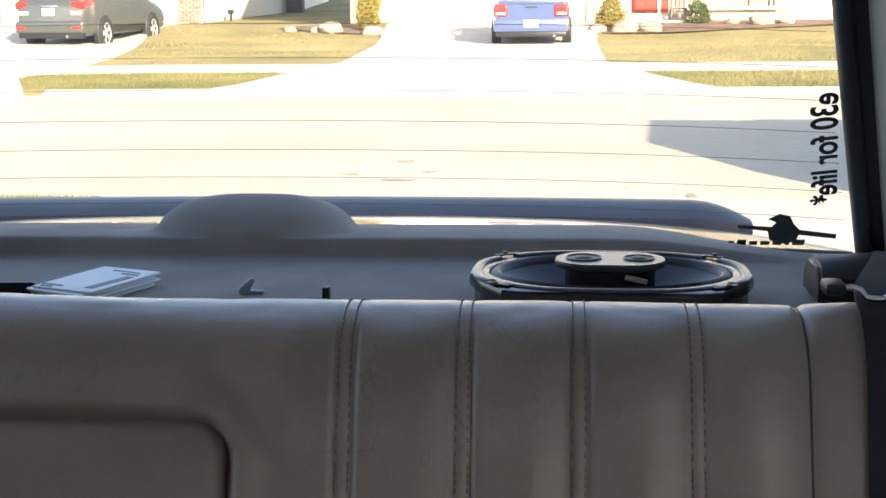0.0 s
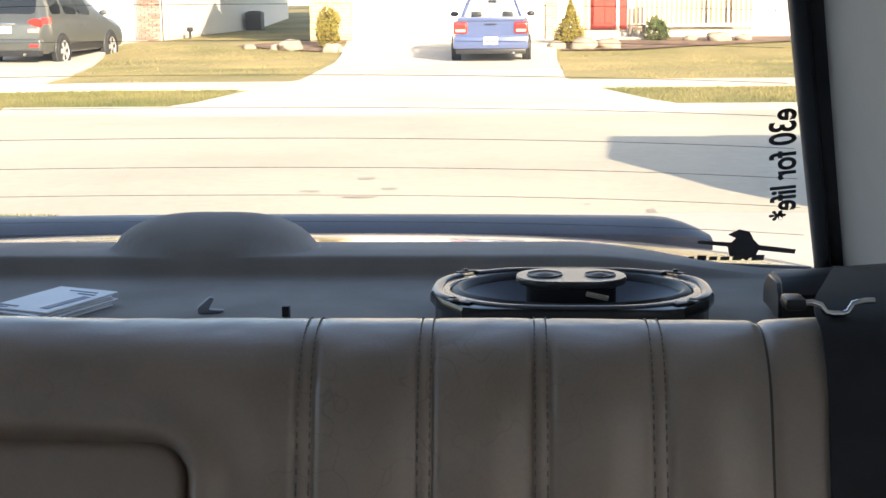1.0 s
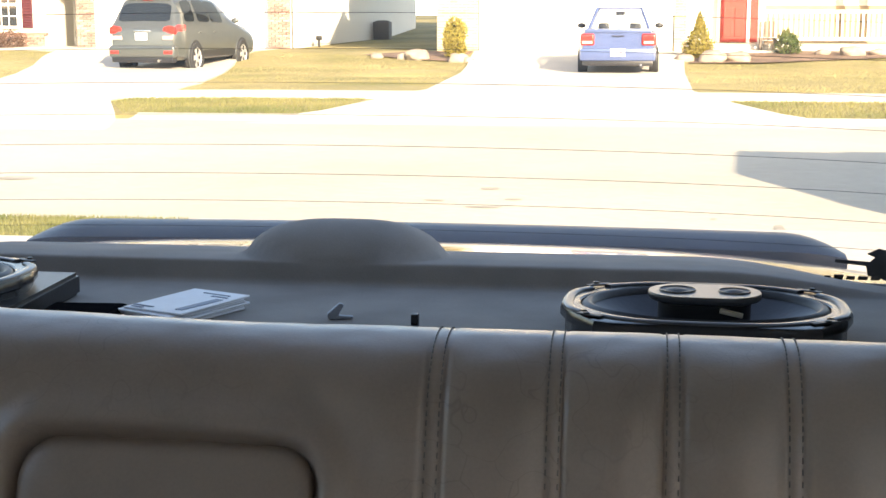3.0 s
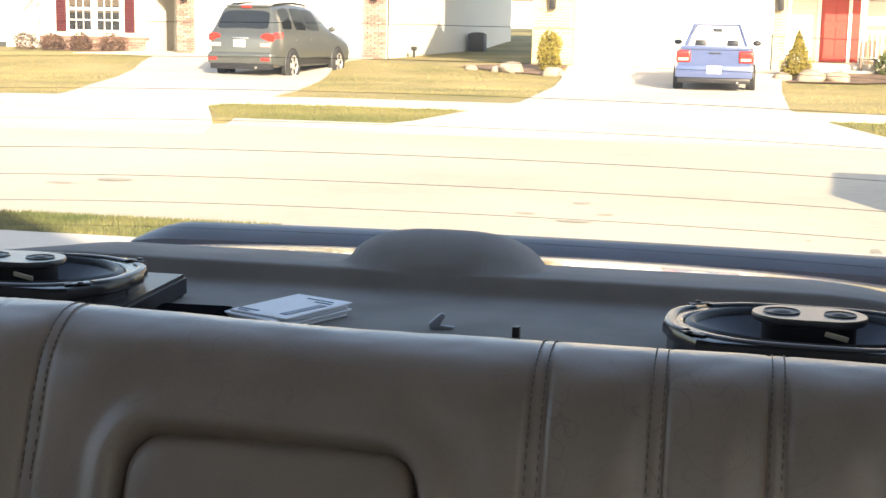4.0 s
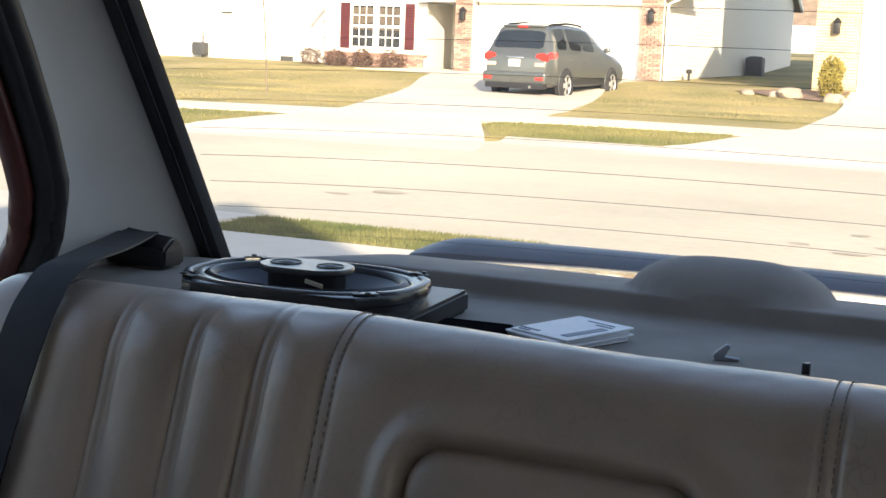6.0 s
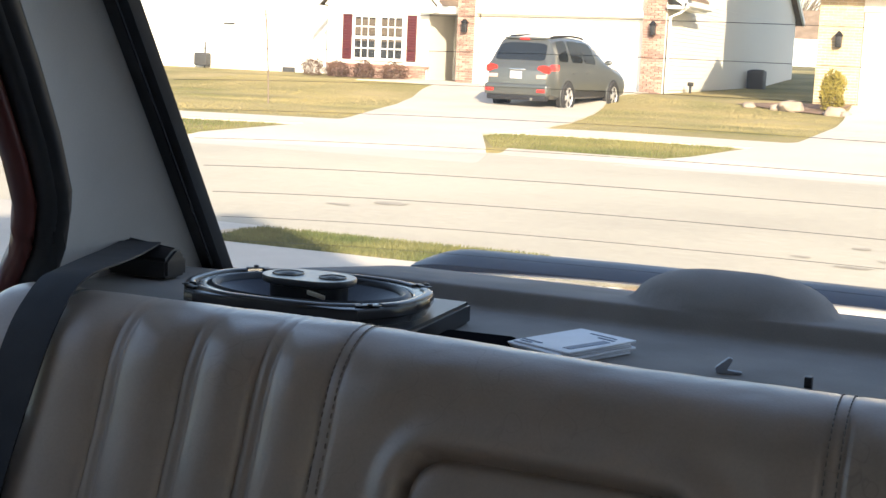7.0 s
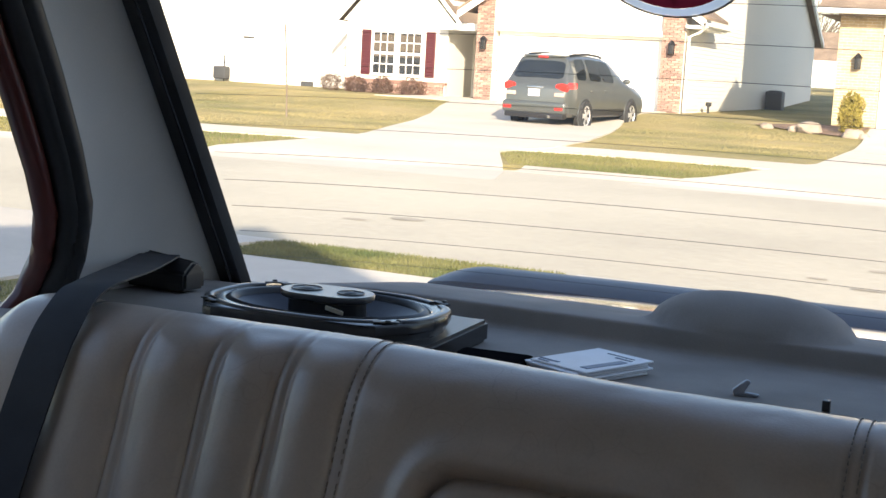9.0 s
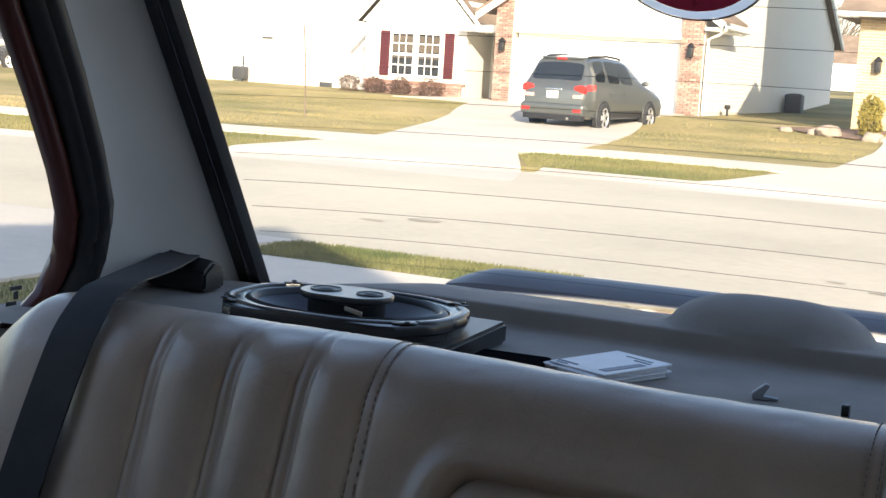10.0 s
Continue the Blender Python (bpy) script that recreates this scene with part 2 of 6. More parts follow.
def part(name, bm, material, parent=None, label="", smooth=None):
    """Links a bmesh as one mesh object, under a thing or a part. smooth: degrees below which edges are shaded smooth."""
    me = bpy.data.meshes.new(name)
    bmesh.ops.recalc_face_normals(bm, faces=bm.faces)
    if smooth:
        for f in bm.faces:
            f.smooth = True
        for e in bm.edges:
            if len(e.link_faces) == 2 and e.calc_face_angle(0) > radians(smooth):
                e.smooth = False
    bm.to_mesh(me)
    bm.free()
    me.materials.append(material)
    ob = new(name, me)
    if parent:
        ob.parent = parent
        if parent.parent is None:
            ob.matrix_parent_inverse = parent.matrix_basis.inverted()
    if label:
        ob["label"] = label
    return ob


def struct(name, bm, material, label, category, smooth=None):
    return tagged(part(name, bm, material, None, "", smooth), label, category, "", "structure")


def box(x0, y0, z0, x1, y1, z1, bevel=0.0, bm=None, m=None, seg=2):
    own = bmesh.new()
    bmesh.ops.create_cube(own, size=1, matrix=Matrix.Translation(((x0 + x1) / 2, (y0 + y1) / 2, (z0 + z1) / 2)) @ Matrix.Diagonal((x1 - x0, y1 - y0, z1 - z0, 1)))
    if bevel:
        bmesh.ops.bevel(own, geom=own.edges[:], offset=bevel, segments=seg, affect="EDGES", profile=0.6)
    return join(bm, own, m)


def join(bm, own, m=None):
    """Adds the bmesh own to bm, moved by m."""
    if m is not None:
        bmesh.ops.transform(own, matrix=m, verts=own.verts[:])
    if bm is None:
        return own
    me = bpy.data.meshes.new("join")
    own.to_mesh(me)
    own.free()
    bm.from_mesh(me)
    bpy.data.meshes.remove(me)
    return bm


def rod(a, b, r, bm=None, seg=10, r2=None):
    a, b = Vector(a), Vector(b)
    own = bmesh.new()
    bmesh.ops.create_cone(own, cap_ends=True, segments=seg, radius1=r, radius2=r if r2 is None else r2, depth=(b - a).length)
    return join(bm, own, Matrix.Translation((a + b) / 2) @ (b - a).to_track_quat("Z", "Y").to_matrix().to_4x4())


def loft(rows, bm=None, closed=False, caps=False):
    """Skins rows of points, row to row; closed joins each row's end to its start."""
    bm = bm or bmesh.new()
    vs = [[bm.verts.new(p) for p in row] for row in rows]
    n = len(vs[0])
    for a, b in zip(vs, vs[1:]):
        for i in range(n if closed else n - 1):
            j = (i + 1) % n
            bm.faces.new((a[i], a[j], b[j], b[i]))
    if caps and closed:
        bm.faces.new(vs[0])
        bm.faces.new(vs[-1][::-1])
    return bm


def prism(outline, m, depth, bm=None, bevel=0.0):
    """A flat outline (x, y) pulled to a depth along z, then moved by m."""
    own = bmesh.new()
    f = own.faces.new([own.verts.new((x, y, 0)) for x, y in outline])
    up = bmesh.ops.extrude_face_region(own, geom=[f])
    bmesh.ops.translate(own, verts=[v for v in up["geom"] if isinstance(v, bmesh.types.BMVert)], vec=(0, 0, depth))
    if bevel:
        bmesh.ops.bevel(own, geom=own.edges[:], offset=bevel, segments=2, affect="EDGES")
    return join(bm, own, m)


def tube(points, r, bm=None, seg=8, scale=(1, 1)):
    """A round bar along a row of points."""
    pts = [Vector(p) for p in points]
    rows = []
    for i, p in enumerate(pts):
        d = (pts[min(i + 1, len(pts) - 1)] - pts[max(i - 1, 0)]).normalized()
        side = d.cross(Vector((0, 0, 1)))
        side = side.normalized() if side.length > 1e-4 else Vector((1, 0, 0))
        up = side.cross(d)
        rows.append([p + r * (side * scale[0] * math.cos(a) + up * scale[1] * math.sin(a)) for a in [2 * math.pi * k / seg for k in range(seg)]])
    return loft(rows, bm, True, True)


def disc(rx, ry, rings, m=None, bm=None, seg=48, power=2.0, close=True):
    """A turned shape with an oval plan: rings of (scale, z), from outside in."""
    rows = []
    for s, z in rings:
        row = []
        for k in range(seg):
            a = 2 * math.pi * k / seg
            c, sn = math.cos(a), math.sin(a)
            row.append((rx * s * math.copysign(abs(c) ** (2 / power), c), ry * s * math.copysign(abs(sn) ** (2 / power), sn), z))
        rows.append(row)
    own = loft(rows, None, True, False)
    if close:
        own.verts.ensure_lookup_table()
        own.faces.new([own.verts[len(rows) * seg - seg + k] for k in range(seg)])
    return join(bm, own, m)


# ---- the cabin: shell, shelf, window ----
XC = -0.305            # the car's middle plane


def mx(x):
    return 2 * XC - x


def glass_y(x, z):
    """The rear window: raked, and curved forward towards its sides."""
    return 1.375 - 0.95 * (z - 0.91) - 0.045 * ((x - XC) / 0.6) ** 4


def glass_half(z):
    return 0.602 - 0.25 * (z - 0.90)


def xg(z):
    """The middle of the window opening, which leans a little."""
    return XC + 0.013 - 0.055 * (z - 0.90)


def gpt(x, z, off=0.0):
    """A point on the rear window, off metres towards the cabin."""
    return Vector((x, glass_y(x, z) - off * 0.72, z - off * 0.69))


def shelf_z(x, y):
    """Flat tray, then a soft rise to the ledge below the window."""
    s = min(1, max(0, (y - 1.238) / 0.015))
    s = s * s * (3 - 2 * s)
    edge = min(1, max(0, (abs(x - XC) - 0.36) / 0.22))
    edge = edge * edge * (3 - 2 * edge)
    z = 0.905 + 0.021 * s * (1 - edge) - (0.10 + 0.06 * edge) * max(0, y - 1.28)
    # brake lamp hump, moulded into the ledge
    u, v = (x + 0.291) / 0.098, (y - 1.308) / 0.057
    r = (abs(u) ** 3.0 + abs(v) ** 2.6)
    if r < 1:
        k = (1 - r) ** 0.62
        z += 0.0355 * k
    return z


xs = [XC - 0.66 + i * 0.0075 for i in range(177)]
ys = sorted([0.93 + j * 0.0075 for j in range(62)] + [1.2405 + 0.001 * j for j in range(12)])


def lip(x, y):
    """The ledge overhangs the tray a little, less towards its ends."""
    k = min(1, max(0, (y - 1.242) / 0.009)) * min(1, max(0, (1.285 - y) / 0.034))
    return 0.005 * k * max(0, 1 - (abs(x - XC) / 0.5) ** 4)


top = loft([[(x, y - lip(x, y), shelf_z(x, y)) for x in xs] for y in ys])
shelf = struct("parcel_shelf", top, CARPET, "grey felt parcel shelf with a moulded brake lamp hump", "parcel shelf", 60)
part("shelf_board", box(XC - 0.66, 0.95, 0.86, XC + 0.66, 1.39, 0.888, 0.004), CARPET_DARK, shelf)

# rear window
win = thing("window_1", (XC, 1.375, 0.91), "raked rear car window with thin heating wires and decals", "window", "", "structure")
zs = [0.885 + k * 0.03 for k in range(16)]
rows = []
for z in zs:
    h = glass_half(z)
    rows.append([(xg(z) - h + 2 * h * i / 40, glass_y(xg(z) - h + 2 * h * i / 40, z), z) for i in range(41)])
pane = part("pane", loft(rows), PANE, win, "clear curved glass", 80)
pane.visible_shadow = False
for side in (-1, 1):
    pts_in = [Vector((xg(z) + side * (glass_half(z) - 0.002), glass_y(xg(z) + side * glass_half(z), z) - 0.008, z)) for z in zs]
    seal = bmesh.new()
    rows = []
    for p in pts_in:
        rows.append([p + Vector((side * dx, dy, 0)) for dx, dy in ((-0.012, 0.004), (-0.010, -0.008), (-0.002, -0.012), (0.006, -0.012), (0.013, -0.016), (0.014, 0.018), (-0.012, 0.010))])
    part("seal", loft(rows, seal, True, True), RUBBER, win, "black rubber seal", 50)
    line = [p + Vector((side * -0.0005, -0.0135, 0)) for p in pts_in]
    part("seal_bead", tube(line, 0.0016, None, 6), SATIN, win, "thin shiny bead")
bottom = [gpt(XC - 0.60 + 1.20 * i / 40, 0.893, 0.004) for i in range(41)]
part("lower_seal", tube(bottom, 0.007, None, 8), RUBBER, win, "black rubber seal", 60)
for k in range(13):
    z0 = 0.935 + k * 0.0305
    wire = []
    for i in range(49):
        u = -1 + 2 * i / 48
        h = glass_half(z0) - 0.02
        z = z0 + 0.010 * (1 - u * u)
        wire.append(gpt(xg(z) + u * h, z, 0.0012))
    part("heating_wire", tube(wire, 0.00025, None, 5), DECAL, win, "thin dark heating wire")

# decals on the glass
down_dir = (gpt(0.272, 0.95) - gpt(0.249, 1.06)).normalized()


def decal_matrix(p, xdir, ydir):
    x = Vector(xdir).normalized()
    z = x.cross(Vector(ydir)).normalized()
    y = z.cross(x)
    return Matrix(((x.x, y.x, z.x, p[0]), (x.y, y.y, z.y, p[1]), (x.z, y.z, z.z, p[2]), (0, 0, 0, 1)))


cu = bpy.data.curves.new("lettering", "FONT")
cu.body, cu.size, cu.extrude, cu.offset, cu.space_character = "e30 for life*", 0.0325, 0.0002, 0.0007, 0.98
cu.materials.append(DECAL)
lettering = new("lettering", cu)
lettering.matrix_basis = decal_matrix(gpt(0.2435, 1.0675, 0.003), down_dir, (-1, 0, 0))
lettering.parent = win
lettering.matrix_parent_inverse = win.matrix_basis.inverted()
lettering["label"] = "black mirrored lettering"
gl_up = (gpt(0.2, 0.96) - gpt(0.2, 0.90)).normalized()
wm = decal_matrix(gpt(0.2265, 0.9205, 0.002), (gpt(0.28, 0.914) - gpt(0.19, 0.921)), gl_up)
badge = prism([(-0.044, -0.003), (-0.015, -0.003), (-0.012, -0.018), (0.003, -0.021), (0.013, -0.015), (0.015, -0.004), (0.05, -0.004), (0.05, 0.003), (0.015, 0.004), (0.009, 0.012),
               (0.004, 0.024), (-0.006, 0.026), (-0.016, 0.016), (-0.008, 0.012), (-0.012, 0.004), (-0.044, 0.002)], wm, 0.0004)
part("decal", badge, DECAL, win, "black spanner-shaped decal")
bars = bmesh.new()
for k, (a, w, h) in enumerate(((-0.052, 0.006, 0.006), (-0.043, 0.009, 0.008), (-0.031, 0.008, 0.006), (-0.020, 0.009, 0.006), (-0.008, 0.009, 0.008), (0.004, 0.004, 0.009), (0.011, 0.012, 0.009))):
    prism([(a, 0), (a + w, 0), (a + w, h), (a, h)], decal_matrix(gpt(0.2265, 0.9035, 0.002), (1, 0, 0), gl_up), 0.0004, bars)
part("decal", bars, DECAL, win, "row of small black bars")
em = decal_matrix(gpt(-0.331, 1.2585, 0.003), (1, 0, 0), (gpt(-0.33, 1.3) - gpt(-0.33, 1.2)))
ring = lambda r0, r1, z: loft([[(r * math.cos(a), r * math.sin(a), z) for a in [2 * math.pi * k / 48 for k in range(48)]] for r in (r0, r1)], None, True)
part("emblem", join(None, ring(0.0005, 0.0595, 0.0), em), DECAL_RED, win, "dark red round decal")
part("emblem_ring", join(None, ring(0.0595, 0.0672, 0.0002), em), DECAL_WHITE, win, "white ring")
part("emblem_edge", join(None, ring(0.0672, 0.0692, 0.0004), em), DECAL, win, "black edge")
spokes = bmesh.new()
for a in range(3):
    own = box(-0.0015, 0.012, -0.0008, 0.0015, 0.056, -0.0004)
    join(spokes, own, em @ pose(0, 0, 0, 0, 0, 180 + 62 * (a - 1)))
part("emblem_lines", spokes, DECAL_WHITE, win, "thin white lines")


# rear pillars
def pillar(side, name):
    rows = []
    for k in range(22):
        z = 0.885 + 0.0235 * k
        t = (z - 0.885) / 0.47
        xe = xg(z) + side * (glass_half(z) + 0.008)
        ye = glass_y(xg(z) + side * glass_half(z), z) - 0.012
        xf = XC + side * (0.622 - 0.25 * (z - 0.90))
        yf = float(np.interp(z, (0.885, 0.95, 0.986, 1.03, 1.095, 1.166, 1.24, 1.285, 1.36), (1.085, 1.085, 1.078, 1.048, 1.003, 0.948, 0.895, 0.845, 0.77)))
        # right trim runs on out of view in the quarter window's place, blocking light
        if side > 0:
            yf = 0.70 - 0.055 * t - 0.60 * max(0, t - 0.10) ** 1.15
        row = []
        for i in range(14):
            s = i / 13
            bow = 0.022 * math.sin(math.pi * s) ** 0.8
            row.append((xf + (xe - xf) * s + side * bow * 0.8, yf + (ye - yf) * s, z))
        for i in range(13, -1, -1):
            s = i / 13
            row.append((xf + (xe - xf) * s + side * 0.05, yf + 0.085 + (ye - yf - 0.075) * s, z))
        rows.append(row)
    return struct(name, loft(rows, None, True, True), TRIM, "grey vinyl trim of the rear roof pillar", "pillar trim", 50)


pillar(-1, "pillar_trim_left"), pillar(1, "pillar_trim_right")


# quarter window of the far side: painted frame, rubber, glass
def quarter(side, name):
    q = thing(name, (XC + side * 0.64, 0.7, 0.93), "rear quarter window with rubber seal and maroon frame", "window", "", "structure")
    path = [(0.50, 1.32), (0.66, 1.31), (0.76, 1.285), (0.825, 1.24), (0.878, 1.166), (0.935, 1.095), (0.983, 1.03), (1.010, 0.986), (1.016, 0.955), (1.006, 0.925), (0.982, 0.905), (0.93, 0.893), (0.70, 0.888), (0.45, 0.886)]
    fine = []
    for a, b in zip(path, path[1:]):
        fine += [(a[0] + (b[0] - a[0]) * k / 3, a[1] + (b[1] - a[1]) * k / 3) for k in range(3)]
    X = lambda z, o: XC + side * (0.625 - 0.25 * (z - 0.90) + o)
    mid = [sum(p[0] for p in fine) / len(fine), sum(p[1] for p in fine) / len(fine)]

    def grown(g):
        out = []
        for i, (y, z) in enumerate(fine):
            a, b = fine[max(0, i - 1)], fine[min(len(fine) - 1, i + 1)]
            d = Vector((b[0] - a[0], b[1] - a[1])).normalized()
            nrm = Vector((-d.y, d.x))
            if nrm.dot(Vector((y - mid[0], z - mid[1]))) < 0:
                nrm = -nrm
            out.append((y + nrm.x * g, z + nrm.y * g))
        return out
    for nm, g, r, o, mt, lb in (("frame", 0.024, 0.012, 0.012, RED_PAINT, "maroon painted frame"), ("seal", 0.044, 0.014, 0.002, RUBBER, "black rubber seal"), ("inner_seal", 0.053, 0.013, -0.004, RUBBER, "black rubber lip")):
        part(nm, tube([(X(z, o), y, z) for y, z in grown(g)], r, None, 8), mt, q, lb, 60)
    rear = path[2:11]
    edge_z, edge_y = [p[1] for p in rear][::-1], [p[0] for p in rear][::-1]
    pn = loft([[(X(z, 0.02), 0.45 + (float(np.interp(z, edge_z, edge_y)) + 0.024 - 0.45) * k / 8, z) for k in range(9)] for z in [0.888 + 0.0425 * j for j in range(11)]])
    o = part("pane", pn, PANE, q, "clear glass")
    o.visible_shadow = False
    for y_, z_, w_, h_ in ((0.990, 0.9245, 0.016, 0.004), (0.992, 0.917, 0.006, 0.008), (0.988, 0.909, 0.014, 0.004)):
        part("decal", box(X(z_, 0.0170), y_ - w_ / 2, z_ - h_ / 2, X(z_, 0.0176), y_ + w_ / 2, z_ + h_ / 2), DECAL, q, "small dark sticker bar")
    return q


quarter(-1, "window_2")

# roof lining, floor, door panels, dashboard: they close the cabin round the camera
struct("ceiling", box(XC - 0.56, -0.75, 1.335, XC + 0.56, 0.98, 1.385, 0.02), HEADLINER, "pale cloth roof lining", "roof lining", 40)
skin = loft([[(XC + u * (0.60 - 0.02 * abs(f)), 0.13 + 0.90 * f, 1.392 + 0.028 * (1 - u * u) * (1 - 0.6 * f * f) - (0.035 if abs(u) == 1 else 0)) for u in (-1, -0.99, -0.8, -0.5, 0, 0.5, 0.8, 0.99, 1)] for f in (-1, -0.95, -0.6, -0.2, 0.2, 0.6, 0.95, 1)])
struct("roof_skin", skin, OWN_PAINT, "dark blue painted car roof", "car roof", 50)
struct("floor", box(XC - 0.68, -1.25, 0.22, XC + 0.68, 1.4, 0.26), CARPET_DARK, "dark carpeted car floor", "floor")
for nm, x0, x1 in (("wall_left", XC - 0.73, XC - 0.665), ("wall_right", XC + 0.665, XC + 0.73)):
    struct(nm, box(x0, -1.2, 0.262, x1, 1.40, 0.872, 0.015), TRIM, "grey vinyl side panel", "side panel", 40)
struct("wall_front", box(XC - 0.655, -1.2, 0.262, XC + 0.655, -0.95, 0.90, 0.04), PLASTIC, "black plastic dashboard", "dashboard", 40)

# unseen front seats, under and beside the camera, added to block light off the bench
def front_seat(x, y):
    f = thing("front_seat", (x, y - 0.2, 0.26), "taupe leather front seat with a headrest", "car seat", "front seats")
    part("backrest", join(None, box(-0.25, -0.07, 0, 0.25, 0.07, 0.56, 0.06, seg=3), pose(x, y - 0.12, 0.42, -12, 0, 0)), LEATHER, f, "", 60)
    part("cushion", box(x - 0.25, y - 0.60, 0.262, x + 0.25, y - 0.10, 0.46, 0.06), LEATHER, f, "", 60)
    part("headrest", join(None, box(-0.13, -0.05, 0, 0.13, 0.05, 0.15, 0.045, seg=3), pose(x, y, 0.985, -8, 0, 0)), LEATHER, f, "padded headrest", 60)
    for dx in (-0.05, 0.05):
        part("headrest_post", rod((x + dx, y - 0.01, 0.94), (x + dx, y, 1.02), 0.006), CHROME, f, "chrome post", 40)


front_seat(-0.64, 0.10), front_seat(0.02, -0.12)
# unseen pillars; the left one is far too wide, to darken that seat end
for side, y0, y1 in ((-1, 0.02, 0.46), (1, 0.02, 0.12)):
    struct("door_pillar", loft([[(XC + side * (0.69 - 0.30 * (z - 0.87)), y, z) for y in (y0, y1)] + [(XC + side * (0.655 - 0.30 * (z - 0.87)), y, z) for y in (y1, y0)] for z in (0.85, 1.0, 1.2, 1.36)], None, True, True), TRIM, "unseen grey vinyl door pillar trim, the left one widened to block light", "pillar trim", 40)

# boot lid and its spoiler
boot = thing("boot_lid", (XC, 1.8, 0.80), "glossy dark blue boot lid with a dulled dark lip spoiler", "boot lid")
rows = []
for j in range(16):
    y = 1.40 + j * 0.045
    z = 0.8825 - 0.085 * (y - 1.6) - 0.20 * max(0, y - 1.6) ** 2
    rows.append([(XC + 0.74 * u, y - 0.04 * u * u, z - 0.05 * abs(u) ** 3.5) for u in [-1 + 2 * i / 40 for i in range(41)]])
rows += [[(p[0], p[1] + 0.03, p[2] - 0.12) for p in rows[-1]], [(p[0], p[1] - 0.02, p[2] - 0.30) for p in rows[-1]]]
part("lid", loft(rows), OWN_PAINT, boot, "", 50)
rows = []
for i in range(61):
    u = -1 + 2 * i / 60
    x = -0.3205 + 0.607 * u
    e = max(0.0, (abs(u) - 0.86) / 0.14)
    lift = 1 - e ** 2
    h, w = 0.006 + 0.024 * lift, 0.018 + 0.03 * lift
    y, zb = 2.0 - 0.035 * u * u, 0.819
    rows.append([(x, y - w, zb + 0.0), (x, y - w * 0.9, zb + h * 0.45), (x, y - w * 0.45, zb + h * 0.72), (x, y + w * 0.2, zb + h * 0.95), (x, y + w * 0.7, zb + h), (x, y + w, zb + h * 0.9), (x, y + w, zb - 0.02), (x, y - w, zb - 0.02)])
part("spoiler", loft(rows, None, True, True), SPOILER, boot, "dark lip spoiler with dulled sheen", 40)


# ---- rear seat ----
PLEATS = (-0.1365, -0.058, 0.0185, 0.095)
SEAMS = sorted(list(PLEATS) + [-0.490, -0.549, -0.612, -0.682])
PIPES = (0.167, -0.760)
PROFILE = [(0.985, 0.80), (0.978, 0.86), (0.965, 0.905), (0.95, 0.928), (0.932, 0.9395), (0.912, 0.942), (0.893, 0.938), (0.876, 0.927), (0.862, 0.910), (0.852, 0.888), (0.842, 0.86), (0.826, 0.82), (0.795, 0.74), (0.74, 0.60), (0.68, 0.45)]


def spline(pts, n):
    out = []
    for i in range(n):
        t = i / (n - 1) * (len(pts) - 1)
        k = min(int(t), len(pts) - 2)
        f = t - k
        p = [Vector(pts[max(0, min(len(pts) - 1, k + d))]) for d in (-1, 0, 1, 2)]
        out.append(0.5 * ((2 * p[1]) + (p[2] - p[0]) * f + (2 * p[0] - 5 * p[1] + 4 * p[2] - p[3]) * f * f + (3 * p[1] - p[0] - 3 * p[2] + p[3]) * f ** 3))
    return out


PROF = spline(PROFILE, 110)
ARM = (-0.422, -0.211, 0.875)


def seat_relief(x, s, z):
    """How far the cover stands proud (+) of the plain backrest, in metres."""
    d = 0.0
    front = min(1, max(0, (s - 0.40) / 0.16))
    front = front * front * (3 - 2 * front)
    if PIPES[1] < x < PIPES[0] and not (SEAMS[3] < x < SEAMS[4]):
        edges = sorted(SEAMS + list(PIPES))
        lo = max(e for e in edges if e <= x)
        hi = min(e for e in edges if e > x)
        u = min(1, max(0, (x - lo - 0.0062) / (hi - lo - 0.0124)))
        d += (0.0065 if x > XC else 0.0090) * (max(0, math.sin(math.pi * u)) ** 0.7) * (0.02 + 0.98 * front)
    elif SEAMS[3] <= x <= SEAMS[4]:
        u = (x - SEAMS[3]) / (SEAMS[4] - SEAMS[3])
        d += 0.0065 * min(1, (math.sin(math.pi * u) * 3) ** 0.7) * (0.02 + 0.98 * front)
    else:
        out = (x - PIPES[0]) if x > PIPES[0] else (PIPES[1] - x)
        d += 0.003 * math.sin(math.pi * min(1, out / 0.09)) - 1.3 * max(0, out - 0.06) ** 1.45
    for c in SEAMS:
        g = abs(x - c)
        if g < 0.012:
            d -= (0.0022 * math.exp(-((g - 0.0060) / 0.0013) ** 2) + 0.0010 * math.exp(-((g - 0.0040) / 0.0008) ** 2)) * (0.25 + 0.75 * front)
    for c in PIPES:
        d -= 0.003 * math.exp(-(abs(x - c) / 0.003) ** 2)
    # armrest pocket in the middle panel
    if s > 0.3:
        dx = max(ARM[0] - x, x - ARM[1])
        dz = z - ARM[2] - 0.004 * (1 - ((x - (ARM[0] + ARM[1]) / 2) / 0.1) ** 2)
        if dx > -0.025 and dz > -0.025:
            q = math.hypot(max(0, dx + 0.025), max(0, dz + 0.025)) - 0.025
        else:
            q = max(dx, dz)
        d -= 0.022 * (1 / (1 + math.exp(max(-40, min(40, q / 0.0016)))))
        d += 0.003 * math.exp(-((q - 0.012) / 0.010) ** 2)
        d -= 0.004 * math.exp(-((q - 0.03) / 0.016) ** 2)
    return d + 0.0012 * noise.noise(Vector((x * 9, s * 6, 0.3))) + 0.0004 * noise.noise(Vector((x * 45, s * 20, 1.3)))


